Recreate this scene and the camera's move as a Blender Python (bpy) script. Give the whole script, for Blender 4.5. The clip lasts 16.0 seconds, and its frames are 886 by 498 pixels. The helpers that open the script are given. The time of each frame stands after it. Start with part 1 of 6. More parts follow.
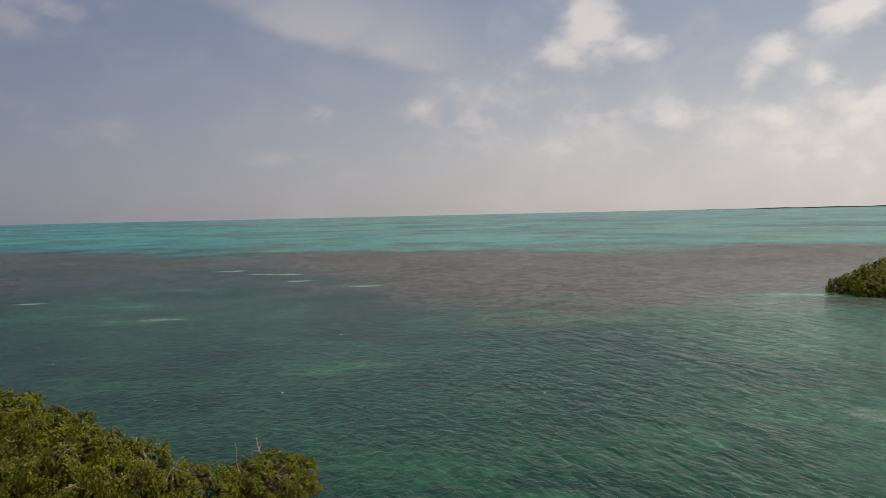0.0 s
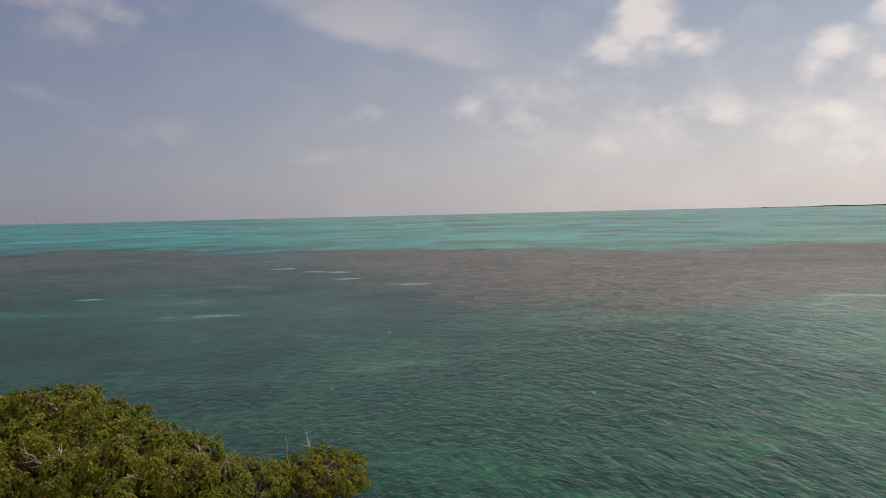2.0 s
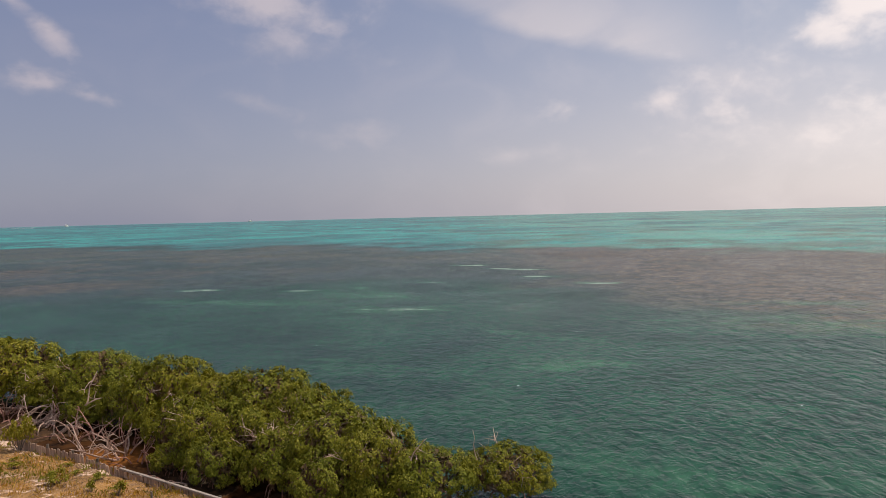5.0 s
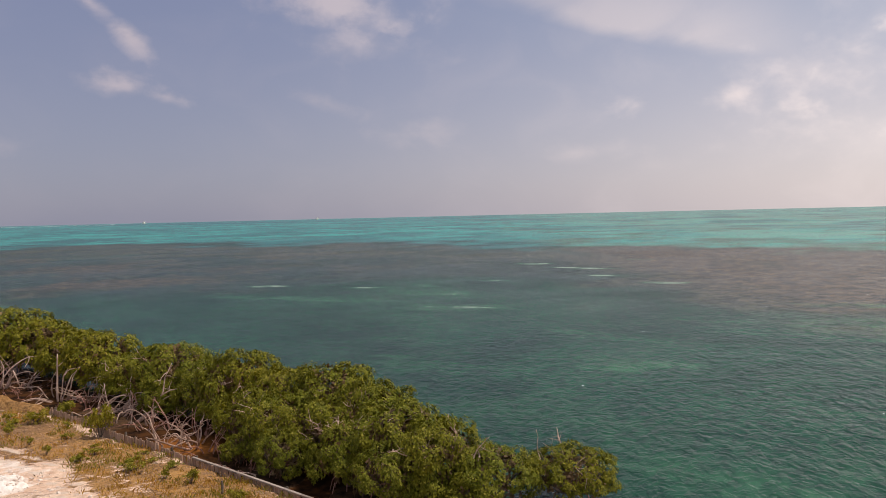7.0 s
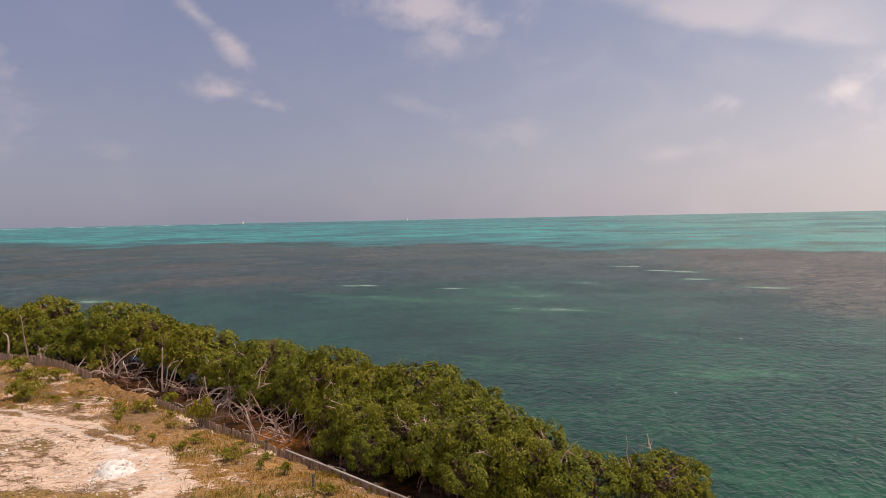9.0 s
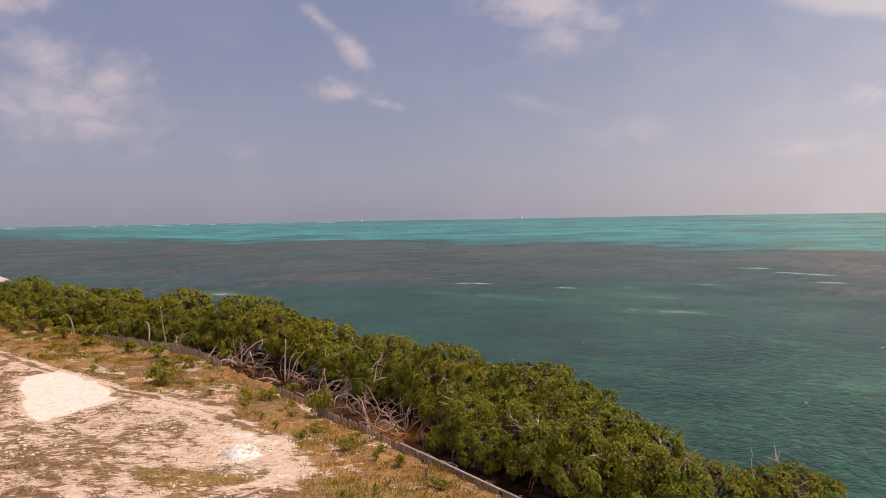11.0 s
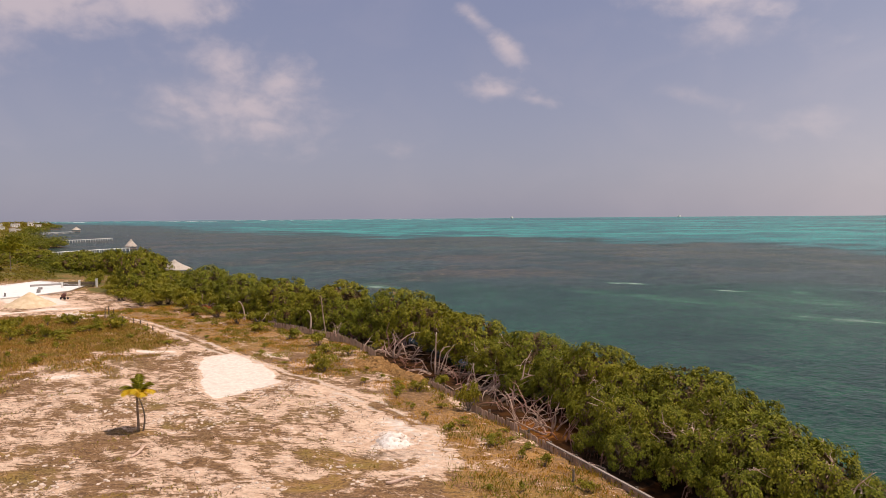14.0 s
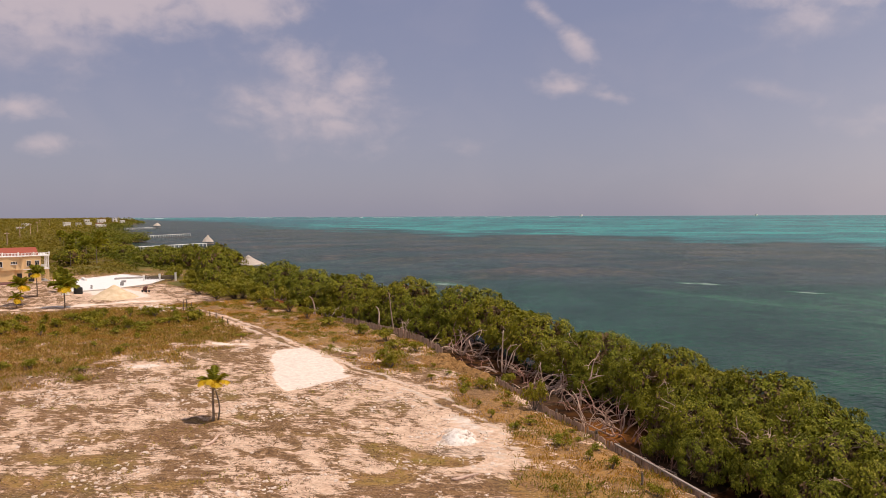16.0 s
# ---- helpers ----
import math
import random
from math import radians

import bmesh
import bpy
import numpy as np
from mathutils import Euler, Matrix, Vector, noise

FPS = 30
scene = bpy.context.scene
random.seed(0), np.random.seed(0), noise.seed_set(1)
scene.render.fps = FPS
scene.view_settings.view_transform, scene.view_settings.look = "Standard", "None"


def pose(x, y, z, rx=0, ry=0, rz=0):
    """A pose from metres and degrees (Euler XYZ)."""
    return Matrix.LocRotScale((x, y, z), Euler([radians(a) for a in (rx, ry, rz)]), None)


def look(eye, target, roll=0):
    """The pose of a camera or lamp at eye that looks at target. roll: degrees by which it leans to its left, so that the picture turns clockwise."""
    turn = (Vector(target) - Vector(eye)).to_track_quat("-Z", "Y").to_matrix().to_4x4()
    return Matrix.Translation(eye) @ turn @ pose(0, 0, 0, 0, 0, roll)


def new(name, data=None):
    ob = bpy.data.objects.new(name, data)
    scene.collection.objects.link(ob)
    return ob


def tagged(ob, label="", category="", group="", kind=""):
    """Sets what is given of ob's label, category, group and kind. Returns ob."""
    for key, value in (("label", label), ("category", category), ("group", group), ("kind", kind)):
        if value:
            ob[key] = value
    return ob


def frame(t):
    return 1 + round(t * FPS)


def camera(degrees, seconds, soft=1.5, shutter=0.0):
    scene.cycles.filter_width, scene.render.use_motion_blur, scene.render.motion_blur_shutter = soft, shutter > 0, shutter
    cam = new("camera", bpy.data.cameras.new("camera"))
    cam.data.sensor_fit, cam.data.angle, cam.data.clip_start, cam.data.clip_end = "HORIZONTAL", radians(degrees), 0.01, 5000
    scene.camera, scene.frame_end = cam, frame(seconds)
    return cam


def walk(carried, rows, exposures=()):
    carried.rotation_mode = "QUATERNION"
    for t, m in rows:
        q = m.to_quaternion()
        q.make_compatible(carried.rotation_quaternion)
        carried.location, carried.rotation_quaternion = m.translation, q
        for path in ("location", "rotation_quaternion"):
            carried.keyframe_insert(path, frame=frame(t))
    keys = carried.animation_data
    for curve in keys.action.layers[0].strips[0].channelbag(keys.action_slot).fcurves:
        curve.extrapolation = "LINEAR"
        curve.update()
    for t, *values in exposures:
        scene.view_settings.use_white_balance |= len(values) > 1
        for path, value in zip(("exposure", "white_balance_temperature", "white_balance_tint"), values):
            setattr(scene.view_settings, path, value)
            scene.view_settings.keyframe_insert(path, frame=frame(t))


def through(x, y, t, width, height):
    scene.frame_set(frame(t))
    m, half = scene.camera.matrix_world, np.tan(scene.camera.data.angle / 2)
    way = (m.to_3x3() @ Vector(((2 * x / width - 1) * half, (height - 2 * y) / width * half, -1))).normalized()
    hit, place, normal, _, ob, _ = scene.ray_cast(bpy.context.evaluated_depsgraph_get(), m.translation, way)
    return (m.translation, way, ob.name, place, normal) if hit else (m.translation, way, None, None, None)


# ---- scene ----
cam = camera(62.0, 16.0, soft=0.5)
EYE = (0.0, 0.0, 13.5)
TURNS = [
    (0.0, -0.00, -2.78, 1.28),
    (0.5, 0.43, -2.82, 1.29),
    (1.0, 0.55, -2.87, 1.29),
    (1.5, 1.40, -2.88, 1.30),
    (2.0, 3.73, -2.83, 1.35),
    (2.5, 7.61, -2.79, 1.38),
    (3.0, 11.07, -2.81, 1.38),
    (3.5, 13.78, -2.75, 1.46),
    (4.0, 16.11, -2.69, 1.45),
    (6.5, 21.23, -2.73, 1.39),
    (7.0, 23.25, -2.70, 1.34),
    (7.5, 23.72, -2.60, 1.30),
    (8.0, 25.40, -2.49, 1.27),
    (10.5, 36.94, -2.50, 1.04),
    (11.0, 38.97, -2.43, 0.98),
    (11.5, 41.43, -2.39, 0.88),
    (12.0, 42.89, -2.37, 0.80),
    (12.5, 44.09, -2.38, 0.71),
    (13.0, 45.92, -2.42, 0.60),
    (13.5, 48.42, -2.48, 0.53),
    (14.0, 50.66, -2.52, 0.44),
    (14.5, 52.78, -2.59, 0.35),
    (15.0, 54.74, -2.64, 0.33),
    (15.5, 56.08, -2.67, 0.28),
    (16.0, 55.92, -2.68, 0.20),
]
walk(cam, [(t, pose(*EYE, 90 + p, r, y)) for t, y, p, r in TURNS],
     exposures=[(0.0, -0.34, 6450, 9), (1.0, -0.22, 6450, 9.5), (1.5, -0.18, 6450, 10), (2.4, -0.22, 6480, 11), (3.0, -0.04, 6490, 11.5), (3.5, 0.05, 6500, 12), (7.0, 0.14, 6700, 16), (11.0, 0.21, 6850, 18), (13.0, 0.26, 6920, 18.4), (14.5, 0.19, 6960, 18.7), (16.0, 0.17, 7000, 19)])

# ---------------------------------------------------------------- node helpers


class Nodes:
    """Short ways to make and link shader nodes."""

    def __init__(self, tree):
        self.tree = tree
        tree.nodes.clear()

    def put(self, sock, v):
        if isinstance(v, bpy.types.NodeSocket):
            self.tree.links.new(v, sock)
        elif isinstance(v, (tuple, list)) and len(v) == 3 and sock.type == "RGBA":
            sock.default_value = (*v, 1)
        else:
            sock.default_value = v

    def add(self, kind, *ins):
        return self.fill(self.tree.nodes.new(kind), *ins)

    def fill(self, n, *ins):
        for i, v in enumerate(ins):
            if v is not None:
                self.put(n.inputs[i], v)
        return n

    def m(self, op, a, b=0.0, c=0.0, clamp=False):
        n = self.tree.nodes.new("ShaderNodeMath")
        n.operation, n.use_clamp = op, clamp
        return self.fill(n, a, b, c).outputs[0]

    def vm(self, op, a, b=(0, 0, 0)):
        n = self.tree.nodes.new("ShaderNodeVectorMath")
        n.operation = op
        return self.fill(n, a, b)

    def mix(self, f, a, b, blend="MIX"):
        n = self.tree.nodes.new("ShaderNodeMix")
        n.data_type, n.blend_type = "RGBA", blend
        self.put(n.inputs[0], f), self.put(n.inputs[6], a), self.put(n.inputs[7], b)
        return n.outputs[2]

    def noise(self, vec, scale, detail=4.0, rough=0.55, dist=0.0):
        n = self.tree.nodes.new("ShaderNodeTexNoise")
        self.put(n.inputs["Vector"], vec)
        n.inputs["Scale"].default_value, n.inputs["Detail"].default_value = scale, detail
        n.inputs["Roughness"].default_value, n.inputs["Distortion"].default_value = rough, dist
        return n.outputs[0]

    def step(self, v, lo, hi, a=0.0, b=1.0):
        n = self.tree.nodes.new("ShaderNodeMapRange")
        n.interpolation_type = "SMOOTHSTEP"
        return self.fill(n, v, lo, hi, a, b).outputs[0]

    def scaled(self, vec, s):
        return self.vm("MULTIPLY", vec, s).outputs[0]

    def pos(self):
        return self.tree.nodes.new("ShaderNodeNewGeometry").outputs["Position"]

    def local(self):
        return self.tree.nodes.new("ShaderNodeTexCoord").outputs["Object"]

    def rand(self):
        return self.tree.nodes.new("ShaderNodeObjectInfo").outputs["Random"]

    def island(self):
        return self.tree.nodes.new("ShaderNodeNewGeometry").outputs["Random Per Island"]

    def attr(self, name):
        a = self.tree.nodes.new("ShaderNodeAttribute")
        a.attribute_name = name
        s = self.add("ShaderNodeSeparateColor", a.outputs["Color"])
        return s.outputs[0], s.outputs[1], s.outputs[2], a.outputs["Alpha"]

    def bump(self, h, strength, dist):
        b = self.tree.nodes.new("ShaderNodeBump")
        b.inputs["Strength"].default_value, b.inputs["Distance"].default_value = strength, dist
        self.put(b.inputs["Height"], h)
        return b.outputs[0]

    def surface(self, colour, rough=0.8, normal=None, metal=0.0, spec=0.5, ior=1.45):
        p = self.tree.nodes.new("ShaderNodeBsdfPrincipled")
        self.put(p.inputs["Base Color"], colour), self.put(p.inputs["Roughness"], rough)
        p.inputs["Metallic"].default_value, p.inputs["IOR"].default_value = metal, ior
        self.put(p.inputs["Specular IOR Level"], spec)
        if normal is not None:
            self.put(p.inputs["Normal"], normal)
        return p.outputs[0]

    def out(self, shader, kind="ShaderNodeOutputMaterial"):
        o = self.tree.nodes.new(kind)
        self.tree.links.new(shader, o.inputs[0])


def material(name):
    mt = bpy.data.materials.new(name)
    mt.use_nodes = True
    return mt, Nodes(mt.node_tree)


# ---------------------------------------------------------------- sky and sun
SUN_AZ, SUN_EL = -46.0, 67.0           # degrees left of the y axis, and above the horizon
world = bpy.data.worlds.new("sky")
scene.world = world
world.use_nodes = True
k = Nodes(world.node_tree)
ray = k.add("ShaderNodeTexCoord").outputs["Generated"]
dome = k.add("ShaderNodeTexSky")
dome.sky_type, dome.sun_disc, dome.sun_elevation, dome.sun_rotation = "NISHITA", False, radians(SUN_EL), radians(-SUN_AZ)
dome.altitude, dome.air_density, dome.dust_density, dome.ozone_density = 0, 1.0, 1.6, 2.0
sky = dome.outputs[0]
sky = k.mix(1.0, sky, (0.062, 0.062, 0.062), "MULTIPLY")
xyz = k.add("ShaderNodeSeparateXYZ", k.vm("NORMALIZE", ray).outputs[0])
az = k.m("MULTIPLY", k.m("ARCTAN2", k.m("MULTIPLY", xyz.outputs[0], -1.0), xyz.outputs[1]), 57.2958)
el = k.m("MULTIPLY", k.m("ARCSINE", xyz.outputs[2]), 57.2958)
flat = k.add("ShaderNodeCombineXYZ", az, el, 0.0).outputs[0]
# hazy tropical air: greyer low down, brighter and warmer towards the sun
toward = k.step(az, 48.0, -42.0)
haze = k.mix(toward, (0.303, 0.320, 0.418), (1.06, 0.955, 0.89))
blue = k.mix(toward, (0.220, 0.256, 0.398), (0.46, 0.53, 0.64))
air = k.mix(0.3, k.mix(k.step(el, -1.0, 19.0), haze, blue), sky)
# clouds: (azimuth, elevation, half width, half height, tilt, density); first the heaped ones, then the thin ones
HEAPS = [(-11.5, 13.3, 2.3, 2.0, 0, 1.2), (-10.2, 11.6, 2.3, 1.4, 10, 0.9), (-14.6, 11.9, 2.2, 0.9, 4, 1.0), (-24.4, 10.8, 1.5, 1.0, -12, 1.1), (-22.9, 9.2, 1.3, 1.2, 20, 0.8), (-28.8, 12.9, 2.8, 1.2, -8, 1.1), (-27.2, 8.8, 0.9, 0.8, 0, 0.55),
         (-29.6, 6.6, 3.4, 1.5, 0, 0.9), (-24.4, 6.2, 2.4, 1.3, 0, 0.8), (-17.4, 6.6, 2.6, 1.1, 0, 0.62), (-10.4, 6.9, 2.4, 1.0, 0, 0.55), (-3.0, 6.8, 1.7, 1.1, 0, 0.7), (1.4, 8.0, 2.0, 1.1, 0, 0.66), (8.9, 7.5, 1.2, 1.0, 0, 0.42),
         (31.6, 15.7, 4.7, 1.6, 6, 0.95), (26.9, 14.2, 1.6, 0.8, 14, 0.7), (48.2, 14.9, 1.4, 0.6, 34, 0.85), (45.8, 12.9, 1.4, 0.65, 44, 0.85), (46.8, 9.5, 1.8, 0.75, 6, 0.7), (43.6, 8.9, 1.7, 0.5, 10, 0.6),
         (81.5, 14.8, 9.5, 2.6, -6, 1.2), (72.0, 15.4, 4.6, 1.6, 0, 1.0), (66.8, 11.0, 3.0, 1.7, 8, 0.95), (62.6, 10.2, 2.3, 1.5, 0, 0.95), (65.6, 8.6, 3.6, 1.5, 14, 0.8), (70.0, 8.6, 2.0, 0.7, 26, 0.7), (64.2, 6.9, 1.9, 0.9, 0, 0.6), (84.1, 4.8, 1.3, 0.6, 0, 0.7), (85.8, 7.3, 1.4, 0.7, 0, 0.6),
         (110.0, 16.0, 10.0, 4.0, 0, 0.9), (-55.0, 9.0, 12.0, 4.0, 0, 0.9), (-95.0, 14.0, 14.0, 5.0, 0, 0.9), (150.0, 12.0, 14.0, 4.0, 0, 0.9), (-150.0, 18.0, 14.0, 5.0, 0, 0.9), (-20.0, 26.0, 10.0, 4.0, 0, 0.9), (60.0, 27.0, 12.0, 4.0, 0, 0.8)]
THIN = [(13.0, 4.4, 2.4, 0.7, 0, 0.7), (25.5, 6.2, 3.4, 1.0, 0, 0.55), (32.0, 8.6, 3.0, 0.7, 20, 0.5), (-9.0, 5.0, 9.0, 2.2, 0, 0.7), (-26.0, 4.6, 9.0, 3.4, 0, 0.9), (10.5, 4.6, 3.0, 0.8, 0, 0.5), (24.3, 6.7, 2.6, 0.8, 0, 0.5),
        (-4.0, 9.0, 7.0, 2.6, 12, 0.6), (67.0, 9.5, 6.5, 3.6, 10, 0.6), (84.0, 11.5, 7.0, 2.0, -8, 0.7), (29.0, 13.0, 6.0, 1.6, 10, 0.5), (54.0, 5.2, 1.6, 0.6, 0, 0.4), (28.0, 20.0, 9.0, 3.0, 10, 0.8)]
wisp = k.noise(k.scaled(flat, (0.7, 1.0, 1.0)), 0.22, 5.0, 0.5, 0.5)
puff = k.noise(k.scaled(flat, (0.8, 1.15, 1.0)), 0.62, 5.0, 0.55, 0.2)


def sum_of(clouds):
    """The largest of a set of soft oval spots."""
    cover = None
    for a, e, sa, se, tilt, dens in clouds:
        mp = k.add("ShaderNodeMapping")
        mp.vector_type = "TEXTURE"
        mp = k.fill(mp, flat, (a, e, 0), (0, 0, radians(tilt)), (sa * 1.6, se * 1.6, 1)).outputs[0]
        one = k.m("MULTIPLY", k.m("SUBTRACT", 1.0, k.vm("LENGTH", mp).outputs["Value"]), dens)
        cover = one if cover is None else k.m("MAXIMUM", cover, one)
    return cover


ragged = k.m("ADD", k.m("MULTIPLY", k.m("SUBTRACT", wisp, 0.5), 1.6), k.m("MULTIPLY", k.m("SUBTRACT", puff, 0.5), 0.9))
heaped = k.m("ADD", sum_of(HEAPS), ragged)
heap_cover = k.m("MULTIPLY", k.step(heaped, -0.05, 1.0), k.step(toward, 0.25, 0.75, 0.66, 0.78))
thin_cover = k.m("MULTIPLY", k.step(k.m("ADD", sum_of(THIN), k.m("MULTIPLY", ragged, 0.7)), 0.0, 1.0), 0.55)
# a long feathered band of cirrus with a sharp lower edge
rim = k.m("SUBTRACT", k.m("ADD", el, k.m("MULTIPLY", k.m("SUBTRACT", wisp, 0.5), 2.2)), k.m("ADD", 9.75, k.m("MULTIPLY", az, 0.285)))
band = k.m("MULTIPLY", k.m("MULTIPLY", k.step(rim, -0.25, 1.3), k.step(rim, 9.0, 1.4)), k.m("MULTIPLY", k.step(az, 23.0, 15.0), k.step(az, -7.0, 6.0)))
band = k.m("MULTIPLY", band, k.step(wisp, 0.25, 0.65, 0.34, 0.60))
veil = k.m("MULTIPLY", k.step(wisp, 0.42, 0.8), k.m("ADD", 0.06, k.m("MULTIPLY", toward, 0.35)))
cover = k.m("MAXIMUM", k.m("MAXIMUM", heap_cover, thin_cover), k.m("MAXIMUM", veil, band))
lit = k.mix(toward, (0.55, 0.49, 0.51), (1.10, 1.00, 0.92))
dim = k.mix(toward, (0.47, 0.43, 0.46), (0.95, 0.88, 0.83))
cloud = k.mix(k.step(k.m("ADD", puff, k.m("MULTIPLY", heaped, 0.25)), 0.36, 0.72), dim, lit)
back = k.add("ShaderNodeBackground", k.mix(cover, air, cloud), 1.0).outputs[0]
k.out(back, "ShaderNodeOutputWorld")

lamp = bpy.data.lights.new("sun", "SUN")
lamp.energy, lamp.angle, lamp.color = 3.2, radians(0.6), (1.0, 0.93, 0.82)
sa, ce = radians(SUN_AZ), math.cos(radians(SUN_EL))
new("sun", lamp).matrix_world = look((-math.sin(sa) * ce * 90, math.cos(sa) * ce * 90, math.sin(radians(SUN_EL)) * 90), (0, 0, 0))

# ---------------------------------------------------------------- materials


def leaf_material(name, dark, mid, pale, through=0.3):
    mt, k = material(name)
    r = k.island()
    col = k.mix(k.step(r, 0.0, 0.75), dark, mid)
    col = k.mix(k.step(r, 0.8, 1.0), col, pale)
    col = k.mix(k.m("MULTIPLY", k.rand(), 0.45), col, k.mix(1.0, col, (1.25, 1.08, 0.75), "MULTIPLY"))
    col = k.mix(k.step(k.noise(k.pos(), 0.55, 3.0), 0.4, 0.65, 0.0, 0.5), col, k.mix(1.0, col, (0.7, 0.85, 0.8), "MULTIPLY"))
    wide = k.noise(k.pos(), 0.05, 3.0)
    col = k.mix(k.step(wide, 0.42, 0.62, 0.0, 0.5), col, k.mix(1.0, col, (1.25, 1.1, 0.85), "MULTIPLY"))
    glossy = k.surface(col, 0.6, spec=0.12)
    thin = k.add("ShaderNodeBsdfTranslucent", k.mix(1.0, col, (1.4, 1.35, 0.6), "MULTIPLY")).outputs[0]
    k.out(k.add("ShaderNodeMixShader", through, glossy, thin).outputs[0])
    return mt


def wood_material(name, a, b, scale=(18, 18, 1.6), rough=0.85):
    mt, k = material(name)
    p = k.local()
    g = k.noise(k.scaled(p, scale), 1.0, 6.0, 0.65, 0.6)
    stain = k.noise(p, 1.1, 3.0)
    col = k.mix(k.step(g, 0.3, 0.7), a, b)
    col = k.mix(k.step(stain, 0.45, 0.7, 0.0, 0.45), col, k.mix(1.0, col, (0.55, 0.5, 0.45), "MULTIPLY"))
    col = k.mix(k.m("MULTIPLY", k.rand(), 0.7), col, k.mix(1.0, col, (0.5, 0.47, 0.44), "MULTIPLY"))
    k.out(k.surface(col, rough, k.bump(g, 0.5, 0.02), spec=0.2))
    return mt


def plaster_material(name, colour, dirt=(0.35, 0.3, 0.24), rough=0.8):
    mt, k = material(name)
    p = k.pos()
    col = k.mix(k.step(k.noise(p, 0.7, 6.0, 0.65), 0.5, 0.8, 0.0, 0.45), colour, dirt)
    fine = k.noise(p, 14.0, 4.0)
    col = k.mix(k.m("MULTIPLY", fine, 0.25), col, k.mix(1.0, col, (0.8, 0.8, 0.8), "MULTIPLY"))
    k.out(k.surface(col, rough, k.bump(fine, 0.3, 0.01), spec=0.25))
    return mt


def thatch_material():
    mt, k = material("thatch")
    p = k.local()
    g = k.noise(k.scaled(p, (9, 9, 1.5)), 1.0, 6.0, 0.7)
    col = k.mix(k.step(g, 0.3, 0.7), (0.30, 0.24, 0.19), (0.62, 0.54, 0.46))
    k.out(k.surface(col, 0.95, k.bump(g, 0.9, 0.08), spec=0.1))
    return mt


LEAF = leaf_material("mangrove_leaf", (0.084, 0.090, 0.0065), (0.182, 0.182, 0.0155), (0.29, 0.26, 0.04), 0.15)
LEAF_SHORE = leaf_material("shore_leaf", (0.058, 0.072, 0.010), (0.150, 0.160, 0.022), (0.26, 0.24, 0.05), 0.3)
LEAF_FAR = leaf_material("woodland_leaf", (0.137, 0.121, 0.024), (0.215, 0.178, 0.035), (0.259, 0.215, 0.052), 0.3)
RUSTY = leaf_material("withered_leaf", (0.16, 0.05, 0.02), (0.30, 0.11, 0.04), (0.40, 0.20, 0.07), 0.3)
SHRUB = leaf_material("shrub_leaf", (0.13, 0.13, 0.014), (0.245, 0.23, 0.029), (0.42, 0.36, 0.075))
FROND = leaf_material("palm_leaf", (0.14, 0.15, 0.018), (0.27, 0.26, 0.032), (0.46, 0.40, 0.055), 0.4)
FROND_OLD = leaf_material("yellow_palm_leaf", (0.48, 0.34, 0.02), (0.66, 0.48, 0.04), (0.75, 0.58, 0.10), 0.4)
GRASS = leaf_material("dry_grass", (0.25, 0.150, 0.050), (0.40, 0.248, 0.082), (0.52, 0.37, 0.14), 0.4)
GRASS_ORANGE = leaf_material("orange_grass", (0.30, 0.165, 0.040), (0.46, 0.275, 0.068), (0.60, 0.42, 0.13), 0.4)
GRASS_GREEN = leaf_material("green_weed", (0.16, 0.145, 0.022), (0.27, 0.225, 0.036), (0.42, 0.34, 0.075), 0.4)
DRIFT = wood_material("bleached_wood", (0.50, 0.31, 0.23), (0.82, 0.62, 0.50))
# dead weeds; the same dark brown also stands for shade inside the crowns
DEAD_AND_SHADE = leaf_material("dead_weed_and_crown_shade", (0.075, 0.045, 0.025), (0.15, 0.095, 0.05), (0.26, 0.18, 0.09), 0.1)
ROOT = wood_material("mangrove_root", (0.36, 0.16, 0.12), (0.58, 0.34, 0.27))
BARK = wood_material("bark", (0.11, 0.085, 0.06), (0.24, 0.19, 0.15))
BOARD = wood_material("weathered_board", (0.36, 0.235, 0.16), (0.62, 0.45, 0.335), (26, 26, 1.3))
RAIL = wood_material("pale_board", (0.26, 0.21, 0.17), (0.46, 0.39, 0.33), (2, 26, 26))
PALM_BARK = wood_material("palm_bark", (0.22, 0.16, 0.11), (0.40, 0.32, 0.25), (3, 3, 14))
YELLOW = plaster_material("peach_plaster", (0.74, 0.50, 0.26), (0.58, 0.39, 0.22))
WHITE = plaster_material("white_paint", (0.80, 0.77, 0.72), (0.6, 0.55, 0.5))
SLAB = plaster_material("pale_concrete", (0.80, 0.76, 0.72), (0.62, 0.56, 0.5))
RED = plaster_material("red_roof", (0.34, 0.085, 0.05), (0.24, 0.075, 0.05))
GREYWALL = plaster_material("grey_concrete", (0.38, 0.35, 0.32), (0.22, 0.2, 0.18))
BLACK = plaster_material("black_plastic_and_recess", (0.03, 0.028, 0.028), (0.06, 0.055, 0.05), 0.5)
RUST = plaster_material("rusty_red", (0.17, 0.075, 0.06), (0.10, 0.06, 0.055), 0.6)
THATCH = thatch_material()
FOAM = plaster_material("foam", (0.85, 0.87, 0.88), (0.7, 0.75, 0.78))

GLASS, k = material("window_glass")
k.out(k.surface((0.02, 0.022, 0.025), 0.08, spec=0.6))

PILE, k = material("sand_mound")
p = k.pos()
g1 = k.noise(p, 1.2, 6.0, 0.6)
k.out(k.surface(k.mix(k.step(g1, 0.35, 0.7), (0.58, 0.43, 0.27), (0.72, 0.56, 0.38)), 0.95, k.bump(k.noise(p, 9.0, 5.0), 0.5, 0.05), spec=0.1))

